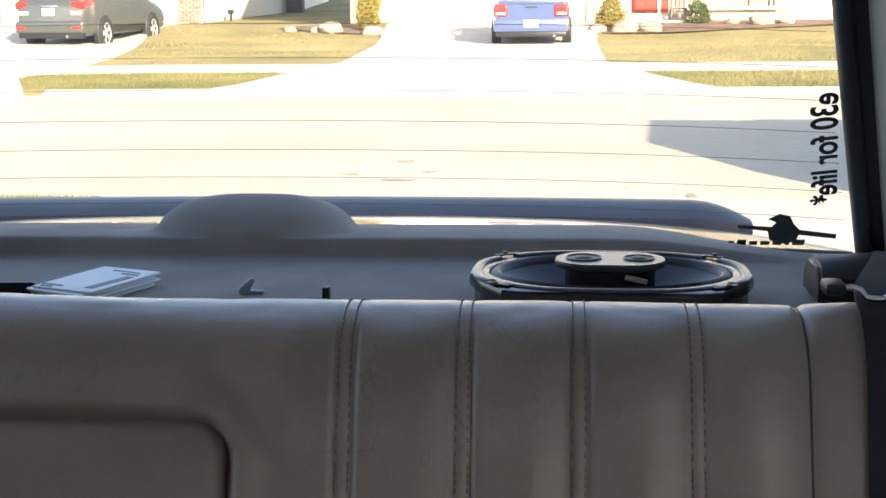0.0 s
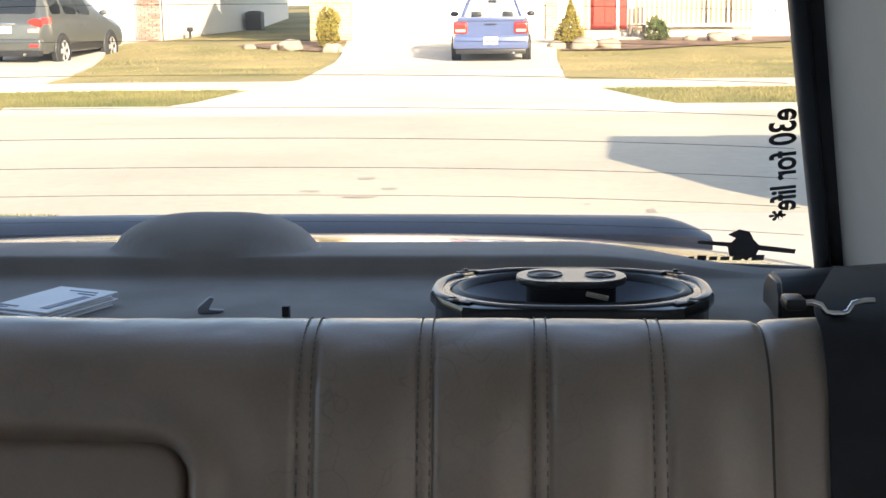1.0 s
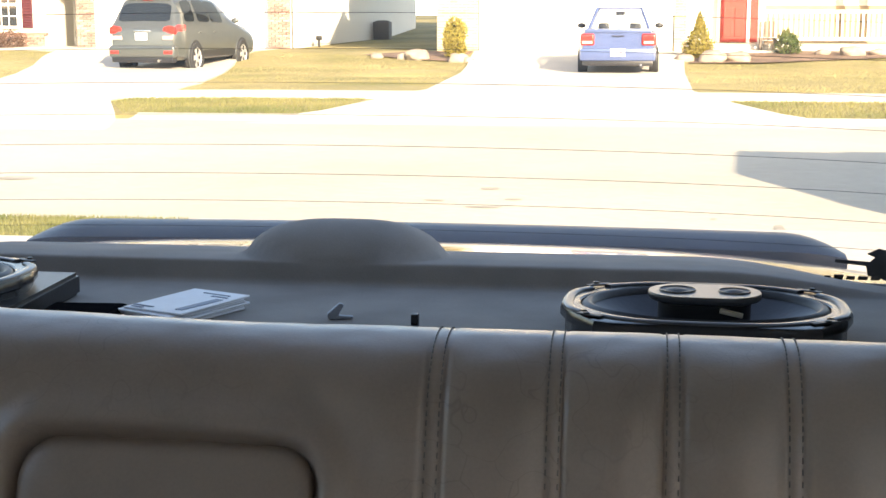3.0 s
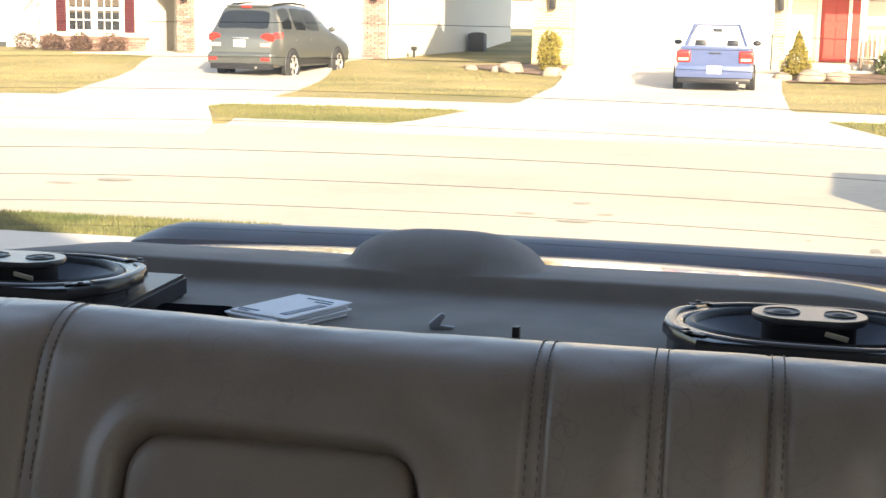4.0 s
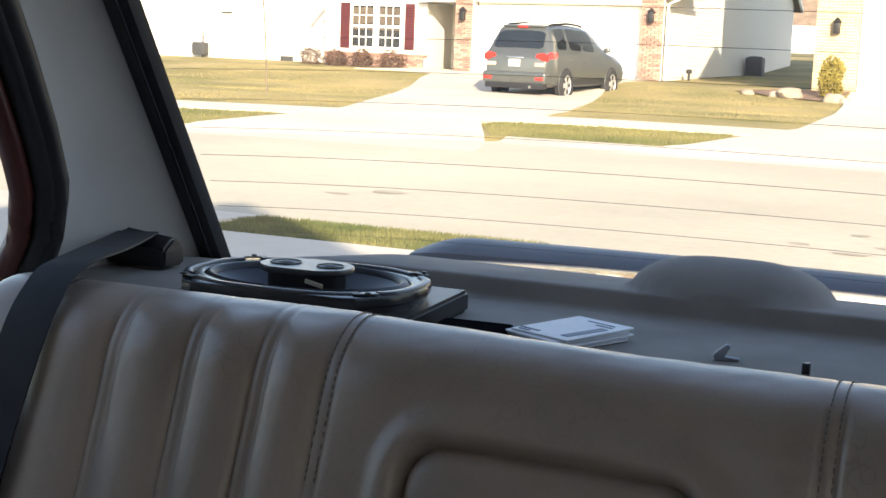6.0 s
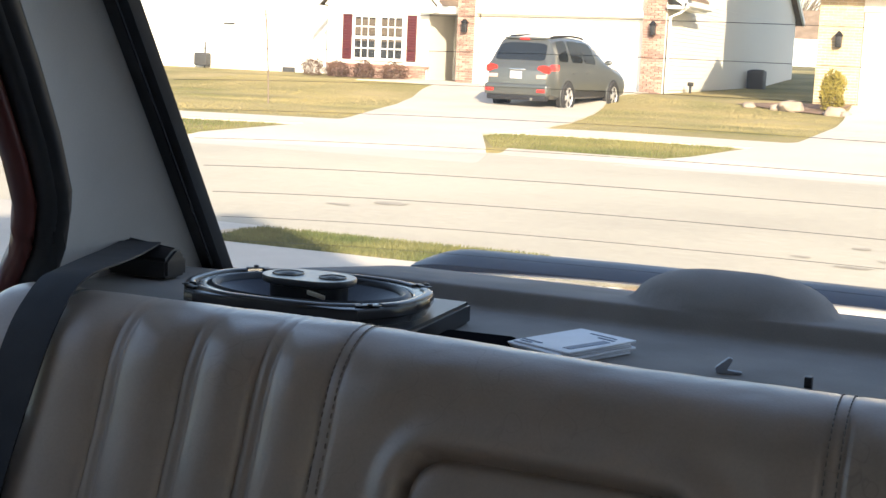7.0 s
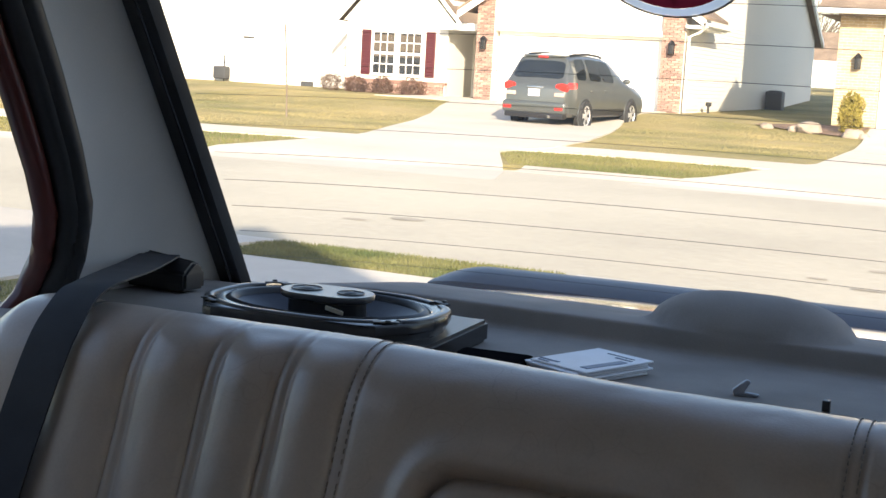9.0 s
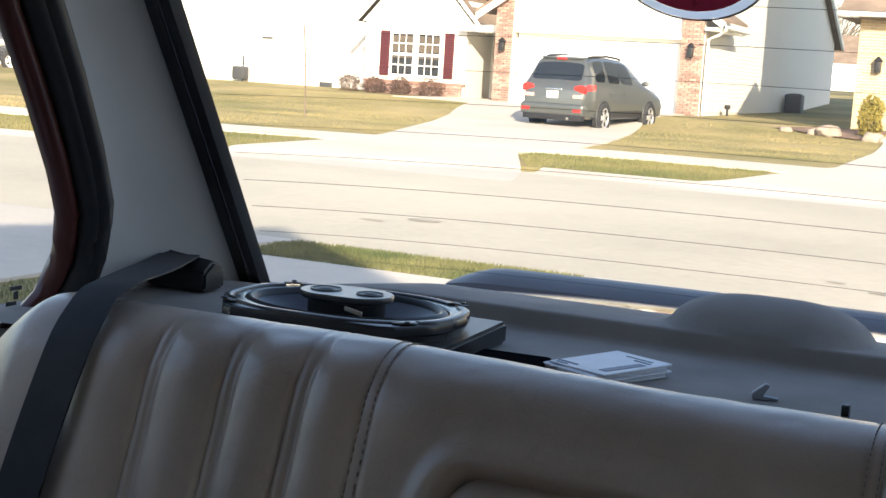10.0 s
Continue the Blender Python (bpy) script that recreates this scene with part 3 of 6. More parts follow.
def seat_pt(x, i, extra=0.0):
    p = PROF[i]
    a, b = PROF[max(0, i - 1)], PROF[min(len(PROF) - 1, i + 1)]
    tan = (b - a).normalized()
    nrm = Vector((tan.y, -tan.x))
    if nrm.dot(Vector((-0.6, 0.8))) < 0:
        nrm = -nrm
    if i < 0.33 * len(PROF):
        nrm = Vector((0, 1))
    d = seat_relief(x, i / (len(PROF) - 1), p.y) + extra
    drop = 0.010 * max(0, (abs(x - XC) - 0.30) / 0.25) ** 2 + 10.0 * max(0, -0.79 - x) ** 2
    rise = 0.006 * min(1, max(0, (XC - x) / 0.2))
    return Vector((x, p.x + nrm.x * d, p.y + nrm.y * d - drop * 0.3 + rise - 0.002))


seat = thing("rear_seat", (XC, 0.75, 0.45), "taupe leather rear bench with stitched pleats and fold-down armrest", "car seat")
sx = [XC - 0.625 + 0.0025 * i for i in range(501)]
part("backrest", loft([[seat_pt(x, i) for x in sx] for i in range(len(PROF))]), LEATHER, seat, "", 75)
for c in SEAMS[3:]:
    for o in (-0.0040, 0.0040):
        st = bmesh.new()
        acc, nxt = 0.0, 0.0
        for i in range(24, 84):
            a, b = seat_pt(c + o, i, 0.0005), seat_pt(c + o, i + 1, 0.0005)
            acc += (b - a).length
            if acc >= nxt:
                d = (b - a).normalized()
                tube([a - d * 0.0005, a + d * 0.0006 + Vector((0, -0.0003, 0.0003)), a + d * 0.0018 + Vector((0, -0.0004, 0.0004)), a + d * 0.0031], 0.0005, st, 5)
                nxt = acc + 0.0046
        part("stitching", st, THREAD if c > XC else THREAD_DULL, seat, "row of thread stitches")
for c in PIPES:
    part("piping", tube([seat_pt(c, i, 0.0012) for i in range(22, 105)], 0.0022, None, 7), LEATHER_DARK, seat, "dark leather piping", 60)


# armrest in its pocket
def arm_pts(g, off):
    out = []
    r = 0.024
    x0, x1, z1 = ARM[0] + g, ARM[1] - g, ARM[2] - g
    for k in range(9):
        a = math.pi - math.pi / 2 * k / 8
        out.append((x0 + r + r * math.cos(a), z1 - r + r * math.sin(a)))
    for k in range(9):
        a = math.pi / 2 - math.pi / 2 * k / 8
        out.append((x1 - r + r * math.cos(a), z1 - r + r * math.sin(a)))
    out += [(x1, 0.62), (x0, 0.62)]
    return [(x, 0.842 - 0.4 * (0.86 - z) - off, z) for x, z in out]


rings = [arm_pts(0.0045, -0.020), arm_pts(0.0045, -0.004), arm_pts(0.006, 0.001), arm_pts(0.010, 0.0035), arm_pts(0.022, 0.0055)]
arm = loft(rings, None, True)
arm.verts.ensure_lookup_table()
arm.faces.new([arm.verts[4 * 20 + k] for k in range(20)])
part("armrest", arm, LEATHER, seat, "folded leather armrest", 60)
part("cushion", box(XC - 0.6, 0.18, 0.262, XC + 0.6, 0.72, 0.46, 0.05), LEATHER, seat, "", 60)


# ---- seat belts ----
def belt(side, name, label):
    b = thing(name, (XC + side * 0.60, 1.10, 0.925), label, "seat belt", "rear seat belts")
    S = lambda x: XC + side * x
    y0 = 1.20 if side < 0 else 1.07
    x_in = 0.553 if side < 0 else 0.512
    back = 0.018 if side < 0 else 0.05
    hw = [(S(x_in), y0 - 0.02), (S(0.64), y0 - 0.02), (S(0.64), y0 + back), (S(x_in), y0 + back)]
    hood = loft([[(x, y, 0.908) for x, y in hw], [(x, y, 0.928) for x, y in hw],
                 [(S(x_in + 0.002), y0, 0.938), (S(0.64), y0, 0.947), (S(0.64), y0 + back - 0.012, 0.947), (S(x_in + 0.002), y0 + back - 0.012, 0.938)]], None, True, True)
    bmesh.ops.bevel(hood, geom=hood.edges[:], offset=0.003, segments=2, affect="EDGES")
    part("guide", hood, PLASTIC, b, "black plastic belt guide", 40)
    if side < 0:
        path = [(-0.905, 1.20, 0.940), (-0.872, 1.15, 0.943), (-0.830, 1.07, 0.949), (-0.798, 0.99, 0.956), (-0.776, 0.945, 0.960)]
        hold = ((0.60, -0.775), (0.80, -0.767), (0.855, -0.763), (0.90, -0.757), (0.93, -0.756), (0.945, -0.764))
        wid, lift = 0.043, 0.0145
    else:
        path = [(0.285, 1.08, 0.944), (0.275, 1.04, 0.948), (0.258, 0.98, 0.954), (0.247, 0.945, 0.954)]
        hold = ((0.60, 0.230), (0.80, 0.229), (0.945, 0.232))
        wid, lift = 0.06, 0.006
    pts = [Vector(p) for p in path]
    for i in range(36, 104, 2):
        x = float(np.interp(PROF[i].y, [h[0] for h in hold], [h[1] for h in hold]))
        e = (PROF[i + 1] - PROF[i - 1]).normalized()
        pts.append(Vector((x, PROF[i].x - abs(e.y) * lift, PROF[i].y + abs(e.x) * lift + (0.003 if side < 0 else 0))))
    for _ in range(6):
        pts = pts[:1] + [(p + 2 * q + r) / 4 for p, q, r in zip(pts, pts[1:], pts[2:])] + pts[-1:]
    rows = []
    for i, c in enumerate(pts):
        d = (pts[min(i + 1, len(pts) - 1)] - pts[max(i - 1, 0)]).normalized()
        f = min(1, max(0, (i - len(path) + 2) / 12))
        nr = Vector((0, -0.92 * f, 1 - 0.65 * f)).normalized()
        across = d.cross(nr).normalized()
        nr = across.cross(d)
        rows.append([c + across * k + nr * h for k, h in ((-wid / 2, 0), (wid / 2, 0), (wid / 2, 0.0018), (-wid / 2, 0.0018))])
    part("webbing", loft(rows, None, True, True), WEB, b, "black woven webbing", 60)
    if side > 0:
        bar = [(0.190, 0.900, 0.9560), (0.199, 0.899, 0.9565), (0.2045, 0.898, 0.955), (0.208, 0.897, 0.9500), (0.2125, 0.897, 0.9492), (0.219, 0.897, 0.9492), (0.2225, 0.897, 0.9505), (0.226, 0.898, 0.956), (0.233, 0.899, 0.9575), (0.240, 0.900, 0.9575)]
        part("tongue", tube(bar, 0.0022, None, 8), CHROME, b, "chrome belt tongue", 60)
        part("tongue_grip", box(0.180, 0.890, 0.9520, 0.194, 0.912, 0.9605, 0.003), PLASTIC, b, "black plastic grip", 40)
    return b


belt(-1, "seat_belt", "black seat belt running over the backrest")
belt(1, "seat_belt", "black seat belt with chrome tongue and plastic grip")


# ---- loudspeakers ----
def speaker(label):
    s = thing("loudspeaker", (0, 0, 0), label, "loudspeaker", "shelf loudspeakers")
    A, B = 0.112, 0.081

    def outline(g):
        a, b = A - g, B - g
        pts = [(-a, -0.012), (-a, 0.012), (-a * 0.93, b * 0.50), (-a * 0.74, b * 0.93), (-a * 0.62, b), (a * 0.62, b), (a * 0.74, b * 0.93), (a * 0.93, b * 0.50), (a, 0.012),
               (a, -0.012), (a * 0.93, -b * 0.50), (a * 0.74, -b * 0.93), (a * 0.62, -b), (-a * 0.62, -b), (-a * 0.74, -b * 0.93), (-a * 0.93, -b * 0.50)]
        out = []
        for (x0, y0), (x1, y1) in zip(pts, pts[1:] + pts[:1]):
            out += [(x0 + (x1 - x0) * k / 4, y0 + (y1 - y0) * k / 4) for k in range(4)]
        return out
    rows = [[(x, y, z) for x, y in outline(g)] for g, z in ((0.004, -0.025), (0.004, -0.011), (0.0, -0.009), (0.0, -0.0035), (0.0012, -0.0005), (0.003, 0.0))]
    inner = []
    for g, z in ((0.88, 0.0), (0.865, -0.001), (0.86, -0.004)):
        ring_pts = []
        for x, y in outline(0.004):
            a = math.atan2(y / B, x / A)
            ring_pts.append((A * g * math.cos(a), B * g * math.sin(a), z))
        inner.append(ring_pts)
    part("frame", loft(rows + inner, None, True), SATIN, s, "satin black frame", 30)
    # raised rim in four lengths, with a gap at each screw lug
    for a0, a1 in ((-0.62, 0.62), (0.80, 2.34), (2.52, 3.76), (3.94, 5.48)):
        angs = [a0 + (a1 - a0) * k / 24 for k in range(25)]
        rim_rows = []
        for a in angs:
            c, sn = math.cos(a), math.sin(a)
            o = min(1.06, 1 / (abs(c) ** 2.7 + abs(sn) ** 2.7) ** (1 / 2.7))
            rim_rows.append([(A * g * o * c, B * g * o * sn, z) for g, z in ((0.985, -0.001), (0.98, 0.0012), (0.965, 0.0020), (0.93, 0.0020), (0.915, 0.0012), (0.91, -0.001))])
        part("trim_ring", loft(rim_rows, None, True, True), GREY_PL, s, "grey raised rim", 40)
    for sx_ in (-1, 1):
        for sy_ in (-1, 1):
            cx, cy = sx_ * A * 0.765, sy_ * B * 0.745
            part("bracket", join(None, box(-0.011, -0.003, 0.0, 0.011, 0.003, 0.0014, 0.0006), pose(cx, cy, 0.0005, 0, 0, -sx_ * sy_ * 33)), RUBBER, s, "black corner lug", 40)
            part("screw", join(None, disc(0.0026, 0.0026, ((1, 0), (0.9, 0.0012), (0.3, 0.0015)), None, None, 12), pose(cx * 1.03, cy * 1.03, 0.0022)), PLASTIC, s, "small screw", 40)
    part("surround", disc(A, B, ((0.865, -0.004), (0.85, -0.001), (0.82, 0.0015), (0.79, 0.0005), (0.77, -0.004)), None, None, 64, 2.0, False), RUBBER, s, "rubber surround", 60)
    part("cone", disc(A, B, ((0.775, -0.004), (0.6, -0.014), (0.4, -0.026), (0.25, -0.033), (0.2, -0.032), (0.05, -0.030)), None, None, 64), CONE, s, "dark blue-black cone", 60)
    part("bridge_post", disc(0.036, 0.022, ((1, -0.032), (1, 0.004), (0.5, 0.004)), None, None, 32, 2.6), PLASTIC, s, "black post", 40)
    pod = bmesh.new()
    L, R = 0.0150, 0.0290
    pill = [(L + R * math.cos(a), R * math.sin(a)) for a in [-math.pi / 2 + math.pi * k / 20 for k in range(21)]] + [(-L + R * math.cos(a), R * math.sin(a)) for a in [math.pi / 2 + math.pi * k / 20 for k in range(21)]]
    loft([[(x * g, y * g, z) for x, y in pill] for g, z in ((0.86, 0.003), (0.97, 0.0045), (1.0, 0.0060), (1.0, 0.0092), (0.985, 0.0104))], pod, True)
    pod.verts.ensure_lookup_table()
    n = len(pill)
    pod.faces.new([pod.verts[4 * n + k] for k in range(n)])
    pod.faces.new([pod.verts[k] for k in range(n)][::-1])
    part("tweeter_pod", pod, GREY_PL, s, "dark grey twin tweeter pod", 40)
    for c, r in ((-0.021, 0.0145), (0.023, 0.0125)):
        tw = part("tweeter", disc(r, r, ((1, 0.0106), (0.98, 0.0111), (0.90, 0.0109), (0.86, 0.0107), (0.55, 0.0107), (0.5, 0.0112), (0.2, 0.0122)), Matrix.Translation((c, 0, 0)), None, 32), RUBBER, s, "round black tweeter", 40)
        part("rim", disc(r, r, ((1.0, 0.0106), (0.98, 0.0116), (0.95, 0.0116), (0.93, 0.0106)), Matrix.Translation((c, 0, 0)), None, 32, 2.0, False), GREY_PL, tw, "grey ring", 40)
    part("badge", join(None, box(-0.009, -0.001, -0.0022, 0.009, 0.001, 0.0022, 0.001), pose(0.020, -0.026, -0.0015, 20, 12, 0)), FOIL, s, "pale badge plate", 40)
    return s


sp = speaker("black oval loudspeaker with twin tweeters set into the shelf")
sp.matrix_basis = pose(0.0465, 1.073, 0.931, 0, 0, -1.5)
sp2 = copy_thing(sp, pose(-0.622, 1.060, 0.942, 0, 0, 2))
sp2["label"] = "black oval loudspeaker with twin tweeters standing on a black board"
tagged(part("speaker_board", prism([(-0.735, 0.965), (-0.505, 0.965), (-0.497, 1.00), (-0.507, 1.165), (-0.72, 1.165)], Matrix.Translation((0, 0, 0.9052)), 0.0205, None, 0.003), PLASTIC, None, "", 40),
       "black wedge board under a loudspeaker", "board")

# ---- small things on the shelf ----
cards = thing("card_stack", (-0.385, 1.094, 0.9055), "untidy stack of white printed cards", "cards")
rng = random.Random(4)
for k in range(6):
    z = 0.9055 + k * 0.0019
    m = pose(-0.385 + rng.uniform(-0.003, 0.003), 1.094 + rng.uniform(-0.003, 0.003), z, 0, 0, -24 + rng.uniform(-3, 3))
    part("card", join(None, box(-0.031, -0.045, 0, 0.031, 0.045, 0.0018, 0.0006, seg=1), m), PAPER, cards, "white card")
pm = pose(-0.385, 1.094, 0.9169, 0, 0, -25)
for a, b, c, d in ((-0.022, -0.040, -0.010, -0.037), (-0.026, -0.034, -0.004, -0.031), (0.006, 0.026, 0.024, 0.029), (-0.010, 0.034, 0.02, 0.036), (0.018, -0.030, 0.026, 0.02)):
    part("print", join(None, box(a, b, 0.0, c, d, 0.0004), pm), PRINT, cards, "grey printed bar")
case = thing("phone_case", (-0.475, 1.05, 0.9055), "flat black phone lying on the shelf", "phone")
part("body", join(None, box(-0.032, -0.058, 0, 0.032, 0.058, 0.010, 0.004), pose(-0.460, 1.028, 0.9055, 0, 0, 4)), PHONE, case, "", 40)
part("screen", join(None, box(-0.028, -0.05, 0.0101, 0.028, 0.05, 0.0106), pose(-0.460, 1.028, 0.9055, 0, 0, 4)), PHONE, case, "black glass screen")
clip = bmesh.new()
box(-0.1865, 1.068, 0.9055, -0.1805, 1.076, 0.9165, 0.001, clip)
box(-0.1865, 1.058, 0.9055, -0.1805, 1.069, 0.9080, 0.0008, clip)
tagged(part("clip", clip, PLASTIC, None, "", 40), "small black plastic clip standing on the shelf", "clip")
tab = prism([(-0.009, 0), (0.010, 0.0), (0.012, 0.0018), (-0.001, 0.003), (0.004, 0.012), (0.0005, 0.0135), (-0.010, 0.0045)], pose(-0.252, 1.097, 0.9055, 90, 0, 15), 0.006, None, 0.0006)
tagged(part("plastic_tab", tab, BLUE_PL, None, "", 40), "small bent grey plastic tab on the shelf", "plastic tab")


# ---- ground, street, pavements ----
def bend(x):
    """The far kerb swings nearer past the second driveway."""
    u = min(8.0, max(0.0, -6.2 - x))
    return -0.45 * u + 0.022 * u * u


PROF_Z = ((-300, 0.2), (-10, 0.05), (6.4, 0.05), (7.3, 0.05), (7.4, -0.15), (16.0, -0.15), (16.1, 0.05), (18.5, 0.12), (19.8, 0.155), (27, 0.155), (29.5, 0.22), (31, 0.36), (33, 0.45), (36, 0.45), (50, 0.6), (69, 1.52), (600, 3.0))


def gz(x, y):
    y = y - (bend(x) if y > 12 else 0) * (1 if y < 22 else max(0, (36 - y) / 14))
    for (a, za), (b, zb) in zip(PROF_Z, PROF_Z[1:]):
        if y <= b:
            return za + (zb - za) * max(0, y - a) / (b - a)
    return 3.0


gx = [-500, -200, -90] + [-50 + 1.0 * i for i in range(81)] + [60, 150, 500]
gy = [-300, -60, -20, -5, 0, 3, 6.4, 7.0, 7.3, 7.4, 7.8] + [8.5 + 0.75 * i for i in range(10)] + [15.3 + 0.16 * i for i in range(8)] + [16.7 + 0.5 * i for i in range(44)] + [40, 44, 50, 60, 80, 120, 250, 590]
rows = []
for y in gy:
    row = []
    for x in gx:
        yy = y + (bend(x) if 14 < y < 22 else 0)
        lump = 0.02 * noise.noise(Vector((x * 0.6, yy * 0.6, 0))) if 19 < y < 32 else 0
        row.append((x, yy, gz(x, yy) + lump))
    rows.append(row)
struct("ground", loft(rows), LAWN, "dormant yellow-green lawn reaching to the horizon", "ground", 60)

road_x = [-500, -150, -60] + [-40 + 1.0 * i for i in range(61)] + [60, 500]
rows = []
for k in range(13):
    f = k / 12
    row = []
    for x in road_x:
        y1 = 16.0 + bend(x)
        y = 7.5 + (y1 - 7.5) * f
        row.append((x, y, 0.05 * math.sin(math.pi * f) - 0.0))
    rows.append(row)
road = struct("road", loft(rows), ROADTOP, "sun-bleached pale concrete street with stains", "road", 60)


def road_z(x, y):
    """The street's crown."""
    f = (y - 7.5) / (8.5 + bend(x))
    return 0.05 * math.sin(math.pi * f) if 0 < f < 1 else -1.0


def bed_z(x, y):
    """The highest ground close to a place, so that a slab over a kerb step clears it."""
    return max(gz(x, y + d) for d in (-0.2, -0.1, 0, 0.1, 0.2, 0.35))


def slab_z(x, y, depth):
    """The top of a slab: over the ground, or just over the street."""
    if road_z(x, y) < -0.5:
        return max(0.0, bed_z(x, y)) + depth
    return max(bed_z(x, y), road_z(x, y)) + 0.005


def strip(name, line, depth, material, label, category, lead=False):
    """A slab whose upper edge pair is given as rows of (x, y) pairs, lying on the ground."""
    bm_ = bmesh.new()
    rows_ = [[(a[0] + (b[0] - a[0]) * k / 24, a[1] + (b[1] - a[1]) * k / 24) for k in range(25)] for a, b in line]
    if lead:
        loft([[(x, y, slab_z(x, y, depth) if k else max(0.0, road_z(x, y)) - 0.012) for x, y in r] for k, r in enumerate(([(p[0], p[1] - 0.6) for p in rows_[0]], rows_[0]))], bm_)
    loft([[(r[0][0], r[0][1], gz(*r[0]) - 0.2)] + [(x, y, slab_z(x, y, depth)) for x, y in r] + [(r[-1][0], r[-1][1], gz(*r[-1]) - 0.2)] for r in rows_], bm_)
    return struct(name, bm_, material, label, category, 40)


def kerb(name, xs_, far):
    if far:
        rows_ = [[(x, 15.73 + bend(x), -0.02), (x, 15.73 + bend(x), 0.008), (x, 15.95 + bend(x), 0.02), (x, 16.08 + bend(x), 0.055), (x, 16.14 + bend(x), 0.06), (x, 16.15 + bend(x), -0.1)] for x in xs_]
    else:
        rows_ = [[(x, 7.54, -0.05), (x, 7.54, 0.006), (x, 7.45, 0.02), (x, 7.33, 0.05), (x, 7.28, 0.055), (x, 7.27, -0.1)] for x in xs_]
    return struct(name, loft(rows_), KERB, "low rolled concrete kerb along the grass verge", "kerb", 50)


kerb("kerb_1", [-45 + i for i in range(36)], True), kerb("kerb_2", [-6.1 + 0.3 * i for i in range(8)], True), kerb("kerb_3", [1.7 + i for i in range(30)], True)
kerb("kerb_4", [-4.35 + 0.3 * i for i in range(7)], False), kerb("kerb_5", [4.4 + i for i in range(30)], False)
strip("pavement_far", [((x, 18.45 + bend(x)), (x, 19.75 + bend(x))) for x in [-45 + 0.9 * i for i in range(85)]], 0.012, CONCRETE, "pale concrete pavement along the lawns", "pavement")
strip("pavement_near", [((x, 5.3), (x, 6.6)) for x in [-45 + 3 * i for i in range(31)]], 0.012, CONCRETE, "pale concrete pavement beside the near verge", "pavement")
strip("driveway_neighbour", [((-10.5, y), (-4.55, y)) for y in [-3.0 + 0.5 * i for i in range(20)]] + [((-10.7, 7.2), (-4.42, 7.2)), ((-11.0, 7.7), (-4.3, 7.7))], 0.018, CONCRETE, "wide pale concrete driveway of the neighbouring house", "driveway")
strip("driveway_near", [((-2.35, y), (3.8, y)) for y in [-3.0 + 0.5 * i for i in range(20)]] + [((-2.42, 7.2), (4.0, 7.2)), ((-2.55, 7.7), (4.4, 7.7))], 0.020, CONCRETE, "pale concrete driveway under the car", "driveway")


def blend_rows(knots, n=150):
    out = []
    for i in range(n + 1):
        y = knots[0][0] + (knots[-1][0] - knots[0][0]) * i / n
        for a, b in zip(knots, knots[1:]):
            if a[0] <= y <= b[0] + 1e-6:
                f = (y - a[0]) / (b[0] - a[0])
                out.append(((a[1] + (b[1] - a[1]) * f, y), (a[2] + (b[2] - a[2]) * f, y)))
                break
    return out


strip("driveway_blue_car", blend_rows([(15.3, -4.45, 2.35), (15.75, -4.15, 2.0), (16.4, -3.85, 1.65), (18.45, -3.42, 1.02), (20.0, -3.12, 0.76), (27, -3.5, 0.86), (33.0, -3.95, 1.02)]), 0.020, CONCRETE, "pale concrete driveway before a garage", "driveway", True)
strip("driveway_suv", blend_rows([(13.9, -9.9, -5.6), (15.4, -9.75, -6.1), (17.6, -9.5, -7.05), (18.2, -9.6, -6.95), (18.9, -9.8, -6.72), (22, -10.9, -7.2), (27, -12.6, -8.3), (31, -13.9, -9.2), (36.0, -15.2, -9.6)]), 0.022, CONCRETE, "wide pale concrete driveway before a garage", "driveway", True)
strip("path_entry", [((-17.2, 33.6), (-17.0, 36.9)), ((-15.6, 33.2), (-15.3, 37.6)), ((-14.2, 32.2), (-14.0, 36.0))], 0.024, CONCRETE, "short concrete path to an entry", "path")

# expansion joints and stains
rng = random.Random(11)
for y, x0, x1 in ((22.6, -3.2, 0.82), (25.2, -3.4, 0.86), (29.8, -3.7, 0.93)):
    tagged(part("joint", box(x0, y, gz(0, y) + 0.014, x1, y + 0.02, gz(0, y) + 0.0245), JOINT), "dark expansion joint across a driveway", "joint", "driveway joints", "structure")
stains = bmesh.new()
for cx, cy, rx, ry in ((-4.48, 9.36, 0.13, 0.10), (-4.77, 9.05, 0.10, 0.05), (-0.95, 8.36, 0.13, 0.04), (-1.0, 9.21, 0.06, 0.06), (-1.30, 8.62, 0.07, 0.04), (-0.80, 8.72, 0.05, 0.04), (0.79, 7.77, 0.03, 0.13), (0.44, 8.05, 0.02, 0.04)):
    zz = 0.05 * math.sin(math.pi * (cy - 7.5) / 8.5) + 0.0035
    pts = []
    for k in range(18):
        a = 2 * math.pi * k / 18
        w = 1 + 0.45 * noise.noise(Vector((cx * 7 + math.cos(a) * 1.3, cy * 7 + math.sin(a) * 1.3, 2)))
        pts.append((cx + rx * w * math.cos(a), cy + ry * w * math.sin(a), zz))
    stains.faces.new([stains.verts.new(p) for p in pts])
tagged(part("stain", stains, TAR, road, "brown oil stains"), kind="stuff")


